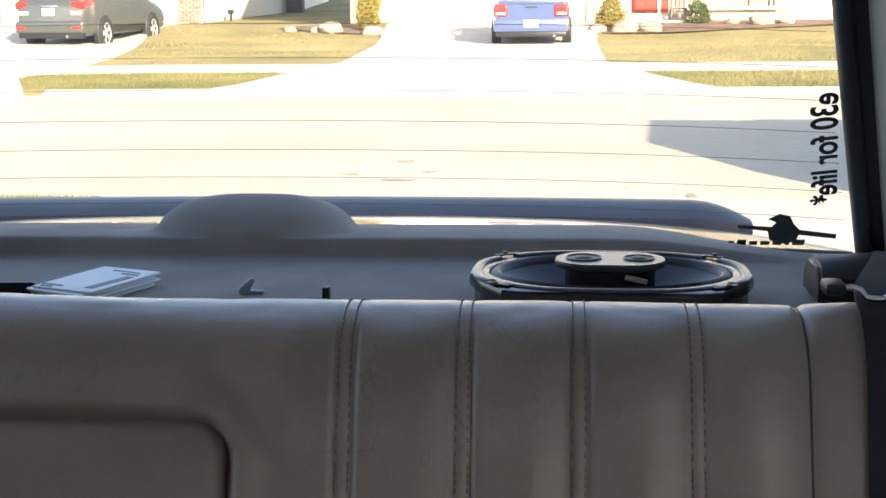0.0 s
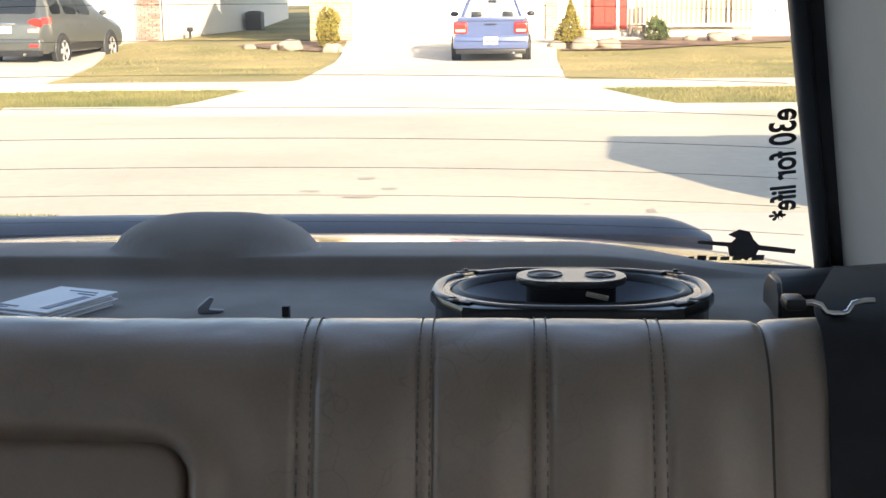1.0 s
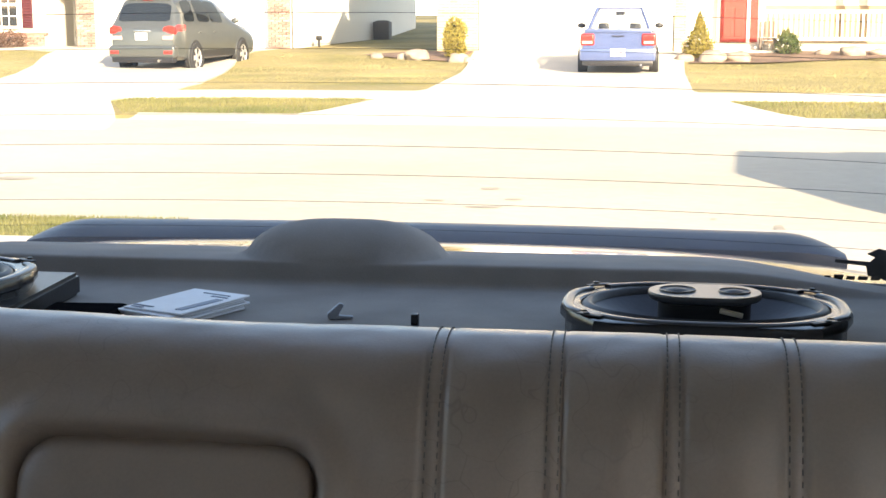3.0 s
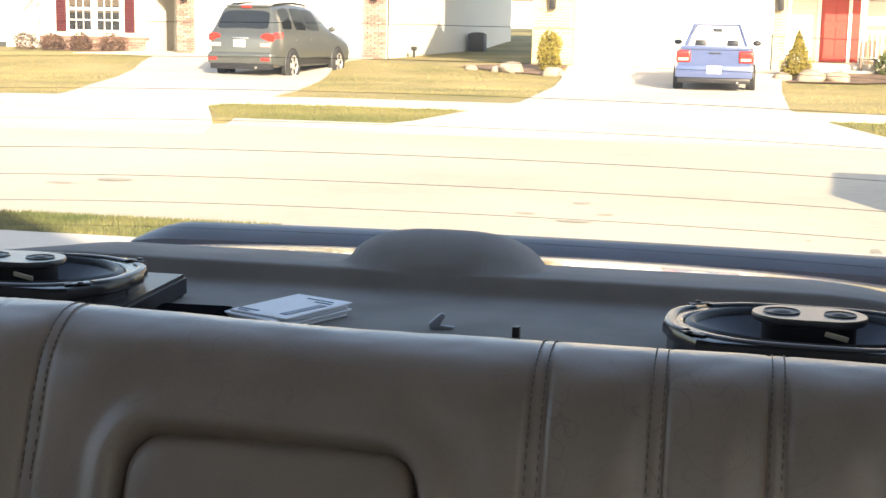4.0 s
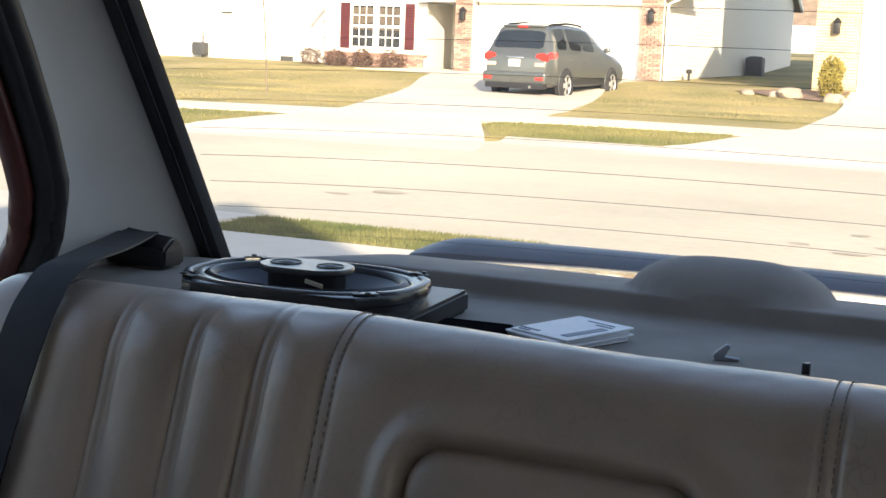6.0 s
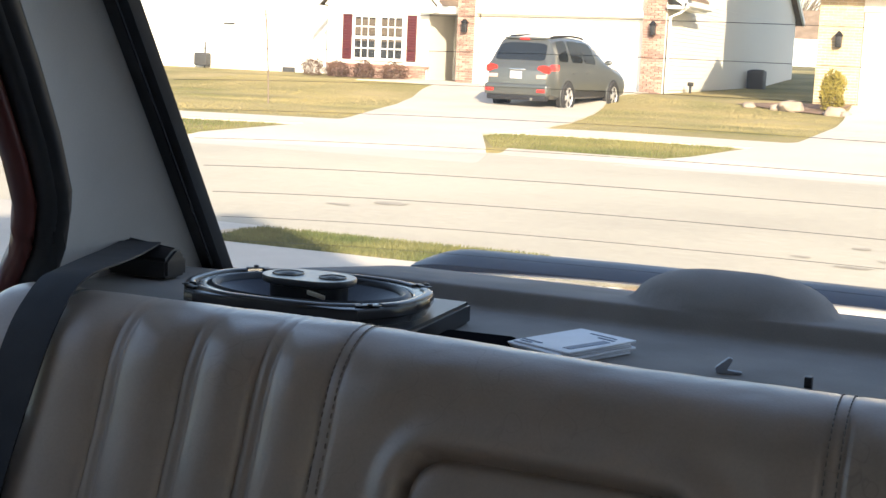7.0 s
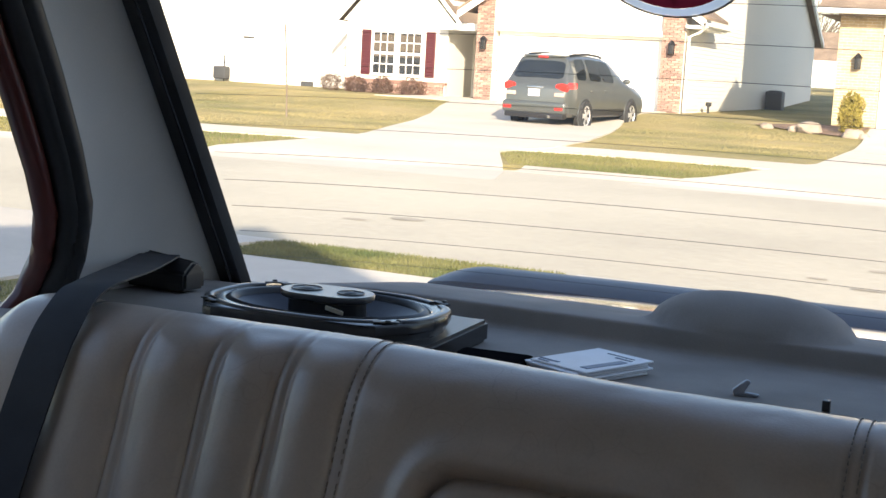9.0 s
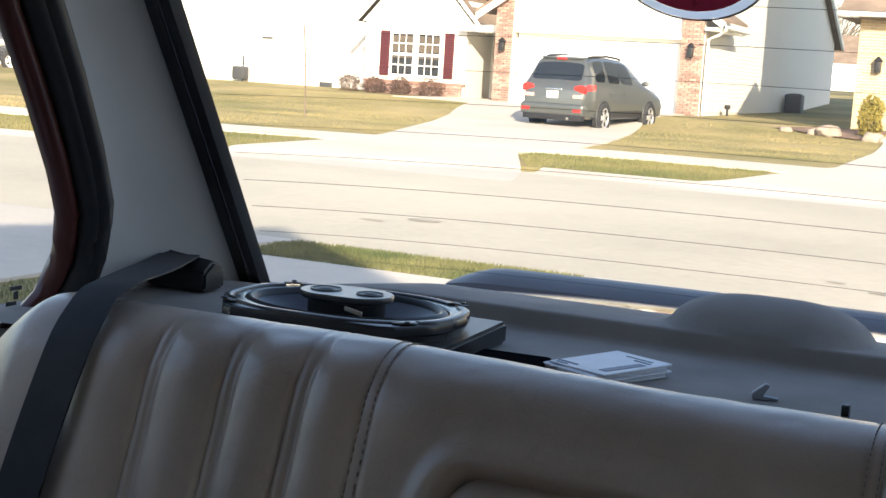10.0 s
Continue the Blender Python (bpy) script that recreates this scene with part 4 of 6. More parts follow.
def blades(name, n, place, h, label, material=None):
    """Many short grass blades; place gives a random (x, y) or None."""
    r = random.Random(name)
    vs, fs = [], []
    while len(fs) < n:
        p = place(r)
        if p is None:
            continue
        x, y = p
        z = gz(x, y)
        a, hh = r.uniform(0, 6.28), h * r.uniform(0.5, 1.3)
        w = hh * 0.16
        lx, ly = r.uniform(-0.5, 0.5) * hh, r.uniform(-0.5, 0.5) * hh
        k = len(vs)
        vs += [(x - w * math.cos(a), y - w * math.sin(a), z - 0.005), (x + w * math.cos(a), y + w * math.sin(a), z - 0.005), (x + lx, y + ly, z + hh)]
        fs.append((k, k + 1, k + 2))
    me = bpy.data.meshes.new(name)
    me.from_pydata(vs, [], fs)
    me.materials.append(material or BLADES)
    return tagged(new(name, me), label, "grass", "", "stuff")


def verge_near(r):
    if r.random() < 0.35:
        x, y = r.uniform(-4.6, -2.42), r.uniform(2.5, 5.28)
        return (x, y) if x > -4.5 + 0.1 * noise.noise(Vector((0, y * 3, 2))) else None
    x, y = r.uniform(-4.6, -2.3), r.uniform(6.58 + 0.04 * r.random(), 7.30)
    if x < -4.38 + 0.12 * noise.noise(Vector((0, y * 3, 9))) - (7.27 - y) * 0.08:
        return None
    if x > -2.55 + 0.25 * noise.noise(Vector((0, y * 3, 5))) + (7.27 - y) * 0.1:
        return None
    return (x, y) if noise.noise(Vector((x * 1.2, y * 2, 0))) > -0.42 else None


def verge_far(r):
    x = r.choice((r.uniform(-7.2, -3.4), r.uniform(1.2, 6.5), r.uniform(-16, -9.9)))
    y = r.uniform(16.15, 18.44)
    if x > -3.7 and x < 2 and x < 1.75 - 0.33 * (y - 16.1):
        return None
    if -7.3 < x < -3.3 and (x > -3.85 + 0.17 * (y - 16.1) or x < -6.3 - 0.40 * (y - 16.15)):
        return None
    return (x, y + bend(x))


def lawn_far(r):
    x, y = r.uniform(-20, 8), r.uniform(17.4, 33)
    left, right = -9.75 - (y - 18.9) * 0.34, float(np.interp(y, (18.9, 22, 27, 31, 36), (-6.72, -7.2, -8.3, -9.2, -9.6)))
    if left - 0.03 < x < right + 0.03 or -3.1 - 0.064 * (y - 20) - 0.03 < x < 0.79 + 0.02 * (y - 20) or y < 19.8 + bend(x):
        return None
    if (x > 1.05 and y > 29.9 + max(0, x - 2.6) * 0.6) or (-8.9 < x < -3.9 and y > 30 + max(0, -4 - x) * 0.6 and y > 31.3):
        return None
    return (x, y)


blades("grass_near", 45000, verge_near, 0.026, "uneven green grass of the near verge", BLADES_N)
blades("grass_verge", 50000, verge_far, 0.030, "short yellow-green grass of the far verge", BLADES_G)
blades("grass_lawn", 145000, lawn_far, 0.021, "short dormant grass of the front lawns")


# ---- vehicles ----
def quad_pt(q, u, v):
    a, b, c, d = [Vector(p) for p in q]
    return (a * (1 - u) + b * u) * (1 - v) + (d * (1 - u) + c * u) * v


def panel(q, u0, v0, u1, v1, proud=0.012, bow=0.0, r=0.12):
    """A rounded pane lying proud on the face with corners q."""
    n_ = (Vector(q[1]) - Vector(q[0])).cross(Vector(q[3]) - Vector(q[0])).normalized()
    own = bmesh.new()
    pts = []
    for cu_, cv_, a0 in ((1, 1, 0), (0, 1, 90), (0, 0, 180), (1, 0, 270)):
        for k in range(5):
            a = radians(a0 + 22.5 * k)
            u = (1 - r if cu_ else r) + r * math.cos(a)
            v = (1 - r * 1.4 if cv_ else r * 1.4) + r * 1.4 * math.sin(a)
            pts.append(quad_pt(q, u0 + (u1 - u0) * u, v0 + (v1 - v0) * v))
    loft([[p + n_ * (-0.05) for p in pts], [p + n_ * proud for p in pts]], own, True, True)
    return own


def wheel(parent, x, y, r, side, width=0.2):
    w = part("wheel", join(None, disc(r, r, ((0.62, -width / 2), (0.93, -width / 2), (1, -width * 0.36), (1, width * 0.36), (0.93, width / 2), (0.66, width / 2)), None, None, 40, 2.0, False), pose(x, y, r, 0, 90 * side, 0)), TYRE, parent, "black tyre", 40)
    rim = disc(r, r, ((0.67, width * 0.40), (0.64, width * 0.44), (0.60, width * 0.36), (0.25, width * 0.30), (0.15, width * 0.40), (0.05, width * 0.41)), None, None, 40)
    part("rim", join(None, rim, pose(x, y, r, 0, 90 * side, 0)), RIM, w, "silver alloy rim", 40)
    # black plates on the closed rim give the shade of the gaps between spokes
    for k in range(5):
        gap = prism([(-0.05 * r, 0.26 * r), (0.05 * r, 0.26 * r), (0.15 * r, 0.56 * r), (-0.15 * r, 0.56 * r)], pose(x, y, r, 0, 90 * side, 0) @ pose(0, 0, width * 0.365, 0, 0, 72 * k), 0.004)
        part("spoke_gap", gap, TYRE, w)


SUV_LINE = ((0.0, 0.94), (0.03, 1.02), (0.08, 1.10), (0.36, 1.56), (0.40, 1.635), (0.55, 1.665), (1.0, 1.70), (1.7, 1.70), (2.3, 1.665), (2.7, 1.60), (3.1, 1.36), (3.45, 1.13), (3.7, 1.06), (4.2, 0.98), (4.5, 0.88), (4.62, 0.74), (4.68, 0.60))


def suv_point(y, k):
    """A point of the rounded shell: y along the car, k from 0 (sill) over 11 (roof middle) to 22 (other sill)."""
    side = 1 if k <= 11 else -1
    k = k if k <= 11 else 22 - k
    zt = float(np.interp(y, [p[0] for p in SUV_LINE], [p[1] for p in SUV_LINE]))
    end = min(y, 4.68 - y)
    w = 0.93 * (1 - 0.14 * max(0, 1 - end / 0.45) ** 2.2)
    belt = float(np.interp(y, (0, 0.6, 2.8, 3.6, 4.68), (1.10, 1.10, 1.04, 1.00, 0.70)))
    zs = min(belt, zt - 0.03)
    g = min(1, max(0, (zt - zs) / 0.56))
    wt = w * (0.86 - 0.17 * g)
    zb = 0.30 + 0.10 * max(0, 1 - end / 0.5)
    low = ((0.84 * w, zb), (0.96 * w, zb + 0.05), (1.0 * w, zb + 0.22), (1.0 * w, max(zb + 0.25, zs - 0.24)), (0.99 * w, zs - 0.09), (0.955 * w, zs))
    up = [(0.955 * w + (wt - 0.955 * w) * f + 0.03 * g * math.sin(math.pi * f), zs + (zt - 0.06 * g - zs) * f) for f in (0.36, 0.70, 1.0)]
    top = ((wt * 0.90, zt - 0.022 * g), (wt * 0.55, zt + 0.004), (0, zt + 0.012))
    prof = list(low) + up + list(top)
    i = min(int(k), 10)
    f = k - i
    a, b = prof[i], prof[i + 1]
    return Vector((side * (a[0] + (b[0] - a[0]) * f), y, a[1] + (b[1] - a[1]) * f))


def suv_patch(y0, y1, k0, k1, off=0.006, skew=0.0):
    """A pane that follows the shell, off metres proud of it. skew slides its upper edge along the car."""
    rows_ = []
    for i in range(9):
        row_ = []
        for j in range(9):
            u, v = i / 8, j / 8
            r = 0.10                                   # rounded corners
            y = y0 + (y1 - y0) * (u if 0 < j < 8 else r + (1 - 2 * r) * u) + skew * v
            k = k0 + (k1 - k0) * v
            p = suv_point(y, k)
            dn = (suv_point(y + 0.02, k) - p).cross(suv_point(y, k + (0.05 if k < 21.9 else -0.05)) - p).normalized()
            if dn.dot(p - Vector((0, 2.3, 0.7))) < 0:
                dn = -dn
            row_.append(p + dn * off)
        rows_.append(row_)
    return loft(rows_)


def suv_shell(c, paint):
    ys_ = [4.68 * (k / 70) ** 1.0 for k in range(71)] + [0.03, 0.08, 0.36, 0.40, 4.62]
    part("body", loft([[suv_point(y, k) for k in range(23)] for y in sorted(ys_)], None, True, True), paint, c, "", 38)
    part("rear_window", suv_patch(0.11, 0.345, 8.75, 13.25), CARGLASS, c, "dark glass", 60)
    part("windscreen", suv_patch(2.76, 3.40, 8.9, 13.1), CARGLASS, c, "dark glass", 60)
    for flip in (False, True):
        f = (lambda k: 22 - k) if flip else (lambda k: k)
        for y0, y1, sk in ((0.50, 1.02, 0.10), (1.20, 1.86, 0.0), (1.93, 2.62, -0.10)):
            part("side_window", suv_patch(y0, y1, f(5.25), f(7.75), 0.006, sk), CARGLASS, c, "dark glass", 60)
        for y0 in (1.14, 1.94):
            part("door_handle", join(None, box(-0.02, -0.09, -0.015, 0.02, 0.09, 0.015, 0.008), pose((-1 if flip else 1) * 0.935, y0 + 0.12, 0.90)), paint, c, "", 40)
        part("door_gap", suv_patch(1.895, 1.903, f(1.2), f(5.1), 0.002), PLASTIC, c, "dark shut line")
        part("door_gap", suv_patch(2.90, 2.908, f(1.2), f(5.1), 0.002), PLASTIC, c, "dark shut line")
        part("sill_trim", suv_patch(1.30, 3.20, f(0.9), f(1.9), 0.010), PLASTIC, c, "dark sill trim", 60)


def vehicle(name, label, paint, L, W, zb, zbelt, ztop, rear, front, wheel_r, wb0, wb1, roof_in, nose_z):
    """A car with its tail at y = 0 and its nose at y = L. rear, front: y of the cabin's (belt, roof) ends."""
    c = thing(name, (0, 0, 0), label, "car", "parked cars")
    h = W / 2
    st = []
    for k in range(25):
        f = k / 24
        y = L * f
        end = min(f, 1 - f)
        wk = h * (1 - 0.10 * max(0, 1 - end / 0.10) ** 2)
        zt = zbelt
        if y > front[0]:
            zt = zbelt - (zbelt - nose_z) * ((y - front[0]) / (L - front[0])) ** 1.4
        if rear[0] > 0.35 and y < rear[0]:
            zt = zbelt - 0.04 * (1 - y / rear[0]) ** 2
        tuck = 0.10 * max(0, 1 - end / 0.07)
        st.append([(-wk * 0.86, y, zb), (-wk * 0.98, y, zb + 0.10 + tuck * 0.3), (-wk, y, zb + 0.30), (-wk, y, zt - 0.20), (-wk * 0.975, y, zt - 0.05), (-wk * 0.90, y, zt), (0, y, zt + 0.02),
                   (wk * 0.90, y, zt), (wk * 0.975, y, zt - 0.05), (wk, y, zt - 0.20), (wk, y, zb + 0.30), (wk * 0.98, y, zb + 0.10 + tuck * 0.3), (wk * 0.86, y, zb)])
    body = loft(st, None, True, True)
    shaped = name == "suv"
    if shaped:
        body.free()
        suv_shell(c, paint)
    else:
        part("body", body, paint, c, "", 50)
    hb, ht = h * (0.80 if name == "blue_car" else 0.93), h * roof_in
    zr = ztop
    A = [(-hb, rear[0], zbelt - 0.03), (hb, rear[0], zbelt - 0.03), (hb, front[0], zbelt - 0.03), (-hb, front[0], zbelt - 0.03)]
    B = [(-ht, rear[1], zr), (ht, rear[1], zr), (ht, front[1], zr), (-ht, front[1], zr)]
    open_cab = name == "blue_car"
    if open_cab:
        part("roof", prism([(-ht, B[0][1]), (ht, B[0][1]), (ht * 0.96, B[2][1]), (-ht * 0.96, B[2][1])], Matrix.Translation((0, 0, zr - 0.02)), 0.045, None, 0.02), paint, c, "", 50)
        for k in range(4):
            part("pillar", tube([A[k], Vector(A[k]).lerp(Vector(B[k]), 0.6), B[k]], 0.034, None, 8), paint, c, "", 60)
        for s_ in (-1, 1):
            part("door_pillar", tube([(s_ * hb, 2.0, zbelt - 0.03), (s_ * ht, 1.95, zr)], 0.03, None, 8), paint, c, "", 60)
            part("headrest", box(s_ * 0.36 - 0.13, 1.95, zbelt - 0.05, s_ * 0.36 + 0.13, 2.05, zbelt + 0.12, 0.04), PLASTIC, c, "dark headrest", 50)
        part("inner_mirror", box(-0.11, 2.75, zr - 0.14, 0.11, 2.79, zr - 0.06, 0.015), PLASTIC, c, "dark mirror", 50)
    pane_mat = PANE if open_cab else CARGLASS
    cab = None if open_cab or shaped else loft([A, B, [(x * 0.6, y + (0.15 if i < 2 else -0.15), zr + 0.035) for i, (x, y, z) in enumerate(B)]], None, True, True)
    if cab:
        bmesh.ops.bevel(cab, geom=[e for e in cab.edges], offset=0.05, segments=3, affect="EDGES", profile=0.6)
        part("cabin", cab, paint, c, "", 50)
    faces = {"rear_window": (A[0], A[1], B[1], B[0]), "side_r": (A[1], A[2], B[2], B[1]), "windscreen": (A[2], A[3], B[3], B[2]), "side_l": (A[3], A[0], B[0], B[3])}
    if not shaped:
        part("rear_window", panel(faces["rear_window"], 0.07, 0.12, 0.93, 0.90, 0.012 if not open_cab else -0.04), pane_mat, c, "dark glass", 40)
        part("windscreen", panel(faces["windscreen"], 0.06, 0.08, 0.94, 0.92, 0.012 if not open_cab else -0.04), pane_mat, c, "dark glass", 40)
        for key, spans in (("side_r", ((0.06, 0.26), (0.29, 0.55), (0.58, 0.92))), ("side_l", ((0.08, 0.42), (0.45, 0.71), (0.74, 0.94)))):
            for a, b in spans:
                part("side_window", panel(faces[key], a, 0.14, b, 0.90, 0.010 if not open_cab else -0.04, 0, 0.08), pane_mat, c, "dark glass", 40)
    for s_ in (-1, 1):
        for y in (wb0, wb1):
            arch = disc(wheel_r * 1.16, wheel_r * 1.16, ((1, 0.0), (0.99, 0.010), (0.93, 0.010), (0.90, -0.06)), None, None, 36, 2.0, False)
            part("wheel_arch", join(None, arch, pose(s_ * (h - 0.004), y, wheel_r * 1.03, 0, 90 * s_, 0)), paint if shaped else PLASTIC, c, "flared wheel arch", 40)
            # no recess is cut: a black disc on the body side gives its shade
            part("wheel_well", join(None, disc(wheel_r * 1.10, wheel_r * 1.10, ((1, -0.05), (1, 0.003), (0.5, 0.003)), None, None, 32), pose(s_ * (h - 0.002), y, wheel_r * 1.03, 0, 90 * s_, 0)), TYRE, c, "black disc for the shade in the wheel well", 40)
            wheel(c, s_ * (h - 0.055), y, wheel_r, s_)
        mir = disc(0.10, 0.06, ((0.6, -0.05), (1, -0.02), (1, 0.02), (0.5, 0.06)), None, None, 20)
        part("mirror", join(None, mir, pose(s_ * (h + 0.07), front[0] - 0.35, zbelt + 0.06, 90, 0, 0)), paint if name != "blue_car" else PLASTIC, c, "door mirror", 50)
    return c, faces


def plate(c, x, y, z, w=0.31, hgt=0.155):
    p = part("number_plate", box(x - w / 2, y - 0.015, z - hgt / 2, x + w / 2, y, z + hgt / 2, 0.004), PLATE, c, "pale plate", 40)
    ink = bmesh.new()
    for k in range(6):
        box(x - w * 0.38 + k * w * 0.13, y - 0.018, z - hgt * 0.2, x - w * 0.38 + k * w * 0.13 + w * 0.09, y - 0.0145, z + hgt * 0.2, 0, ink)
    part("plate_bars", ink, PLATE_INK, p, "plain dark bars")


# grey-green sport utility vehicle
suv, sf = vehicle("suv", "grey-green metallic sport utility vehicle on a driveway", SUV_PAINT, 4.68, 1.87, 0.28, 1.08, 1.66, (0.06, 0.42), (3.45, 2.75), 0.35, 0.92, 3.62, 0.73, 0.90)
part("bumper", box(-0.86, -0.085, 0.38, 0.86, 0.20, 0.64, 0.07, seg=3), SUV_PAINT, suv, "", 50)
part("bumper_skirt", box(-0.80, -0.05, 0.27, 0.80, 0.18, 0.40, 0.03), PLASTIC, suv, "dark lower skirt", 50)
part("exhaust", rod((0.45, -0.09, 0.31), (0.45, 0.2, 0.31), 0.035), CHROME, suv, "exhaust pipe", 40)
for s_ in (-1, 1):
    f = (lambda k: 22 - k) if s_ < 0 else (lambda k: k)
    part("tail_lamp", prism([(0.0, 0.02), (0.14, 0.02), (0.33, 0.10), (0.30, 0.17), (0.14, 0.20), (0.0, 0.17)], Matrix(((-s_, 0, 0, s_ * 0.865), (0, 0, 1, -0.012), (0, 1, 0, 0.86), (0, 0, 0, 1))), 0.10, None, 0.014), TAIL, suv, "red tail lamp", 40)
    part("side_lamp", suv_patch(0.05, 0.40, f(3.55), f(4.7), 0.012, 0.06), TAIL, suv, "red lamp wrapping the side", 60)
    part("reversing_lamp", box(s_ * 0.66 - 0.13, -0.025, 0.76, s_ * 0.66 + 0.13, 0.02, 0.845, 0.014), TAIL_CLEAR, suv, "clear lamp", 40)
    part("reflector", box(s_ * 0.70 - 0.11, -0.098, 0.46, s_ * 0.70 + 0.11, -0.08, 0.53, 0.008), TAIL, suv, "red reflector", 40)
    part("roof_rail", tube([(s_ * 0.57, 0.62, 1.665), (s_ * 0.57, 0.75, 1.69), (s_ * 0.57, 1.6, 1.72), (s_ * 0.57, 2.2, 1.69), (s_ * 0.57, 2.4, 1.66)], 0.026, None, 8), BLACKIRON, suv, "dark roof rail", 60)
part("stop_lamp", box(-0.13, 0.325, 1.605, 0.13, 0.37, 1.645, 0.008), TAIL, suv, "red high stop lamp", 40)
part("spoiler", box(-0.56, 0.335, 1.625, 0.56, 0.62, 1.668, 0.018), SUV_PAINT, suv, "", 50)
part("tailgate_handle", box(-0.22, -0.022, 0.93, 0.22, 0.02, 0.965, 0.010), CHROME, suv, "bright tailgate strip", 40)
plate(suv, -0.02, -0.012, 0.83)
suv.matrix_basis = pose(-10.10, 27.1, 0.085, 0.8, 0, -8.0) @ Matrix.Diagonal((0.87, 0.85, 0.945, 1))

# light blue saloon
blue, bf = vehicle("blue_car", "light blue saloon parked in front of a white garage", BLUE_PAINT, 4.35, 1.68, 0.22, 0.93, 1.36, (0.75, 1.25), (3.25, 2.45), 0.29, 0.85, 3.45, 0.58, 0.74)
part("bumper", box(-0.82, -0.10, 0.30, 0.82, 0.12, 0.56, 0.06), BLUE_PAINT, blue, "", 50)
part("boot_edge", box(-0.72, -0.03, 0.86, 0.72, 0.08, 0.945, 0.03), BLUE_PAINT, blue, "", 50)
part("bumper_skirt", box(-0.76, -0.05, 0.20, 0.76, 0.14, 0.31, 0.03), PLASTIC, blue, "dark lower skirt", 50)
for s_ in (-1, 1):
    part("tail_lamp", box(s_ * 0.66 - 0.155, -0.045, 0.61, s_ * 0.66 + 0.155, 0.05, 0.85, 0.05, seg=3), TAIL, blue, "red tail lamp", 40)
    part("lamp_band", box(s_ * 0.66 - 0.11, -0.049, 0.645, s_ * 0.66 + 0.11, -0.040, 0.70, 0.003), TAIL_CLEAR, blue, "pale band in the lamp", 40)
part("exhaust", rod((0.5, -0.06, 0.22), (0.5, 0.3, 0.22), 0.028), CHROME, blue, "exhaust pipe", 40)
part("boot_badge", box(-0.13, -0.036, 0.79, 0.13, -0.03, 0.81, 0.002), PLASTIC, blue, "dark strip")
plate(blue, 0.0, -0.105, 0.47)
blue.matrix_basis = pose(-0.43, 26.6, 0.135, 0.3, 0, 0) @ Matrix.Diagonal((0.885, 0.9, 0.945, 1))

# a charcoal car far along the street, and an unseen van added on the near kerb to cast the shade on the street
far_car = copy_thing(suv, pose(-33.5, 35.5, 0.35, 0, 0, -50))
far_car["label"] = "dark charcoal car far down the street"
for o in far_car.children_recursive:
    if o.data and o.data.materials and o.data.materials[0] == SUV_PAINT:
        o.data = o.data.copy()
        o.data.materials[0] = DARK_PAINT
van, vf = vehicle("van", "unseen dark boxy van added along the near kerb to cast shade on the street", DARK_PAINT, 4.8, 1.85, 0.30, 1.10, 1.80, (0.03, 0.35), (3.9, 3.3), 0.34, 0.95, 3.75, 0.98, 0.95)
part("bumper", box(-0.88, -0.08, 0.36, 0.88, 0.12, 0.60, 0.04), PLASTIC, van, "dark bumper", 50)
# added only for the step in the van's cast shade
part("roof_box", box(-0.55, 1.55, 1.80, 0.55, 3.2, 2.02, 0.05), DARK_PAINT, van, "dark box added to step the outline of the cast shade", 50)
van.matrix_basis = pose(2.70, 7.12, 0.05, 0, 0, -94)


# outer body of the car that the camera sits in
mine = thing("own_car", (0, 0, 0), "dark blue older saloon parked on a driveway", "car", "parked cars")
for side in (-1, 1):
    part("side_panel", box(XC + side * 0.76 - 0.02, -2.3, 0.16, XC + side * 0.76 + 0.02, 1.10, 0.79, 0.015), OWN_PAINT, mine, "", 40)
    part("rear_wing", box(XC + side * 0.76 - 0.02, 1.105, 0.16, XC + side * 0.76 + 0.02, 1.98, 0.62, 0.015), OWN_PAINT, mine, "", 40)
    for y in (-1.62, 1.12):
        wheel(mine, XC + side * 0.725, y, 0.30, side, 0.19)
part("bonnet", box(XC - 0.735, -2.4, 0.30, XC + 0.735, -1.23, 0.80, 0.06, seg=3), OWN_PAINT, mine, "", 40)
part("tail_panel", box(XC - 0.735, 2.0, 0.20, XC + 0.735, 2.06, 0.62, 0.02), OWN_PAINT, mine, "", 40)
mine.matrix_basis = pose(0, 0, 0.072)


# ---- houses ----
def lap_wall(a, b, z0, z1, step=0.11):
    """Lapped boards from a to b (x, y), each tilted a little."""
    bm_ = bmesh.new()
    d = Vector((b[0] - a[0], b[1] - a[1])).normalized()
    n_ = Vector((d.y, -d.x))
    z = z0
    while z < z1 - 0.02:
        t = min(z1, z + step)
        for (px, py) in ((a, b),):
            lo0, lo1 = Vector(px) + n_ * 0.018, Vector(py) + n_ * 0.018
            hi0, hi1 = Vector(px) + n_ * 0.004, Vector(py) + n_ * 0.004
            v = [bm_.verts.new(p) for p in ((*lo0, z), (*lo1, z), (*hi1, t), (*hi0, t), (*px, z), (*py, z))]
            bm_.faces.new((v[0], v[1], v[2], v[3])), bm_.faces.new((v[4], v[5], v[1], v[0]))
        z = t
    return bm_


def brick_mesh(w, d, h):
    me = bpy.data.meshes.new("brick")
    b_ = box(-w / 2, -d / 2, -h / 2, w / 2, d / 2, h / 2, 0.004, seg=1)
    b_.to_mesh(me)
    b_.free()
    me.materials.append(BRICK)
    return me


FULL, HALF = brick_mesh(0.193, 0.09, 0.057), brick_mesh(0.092, 0.09, 0.057)


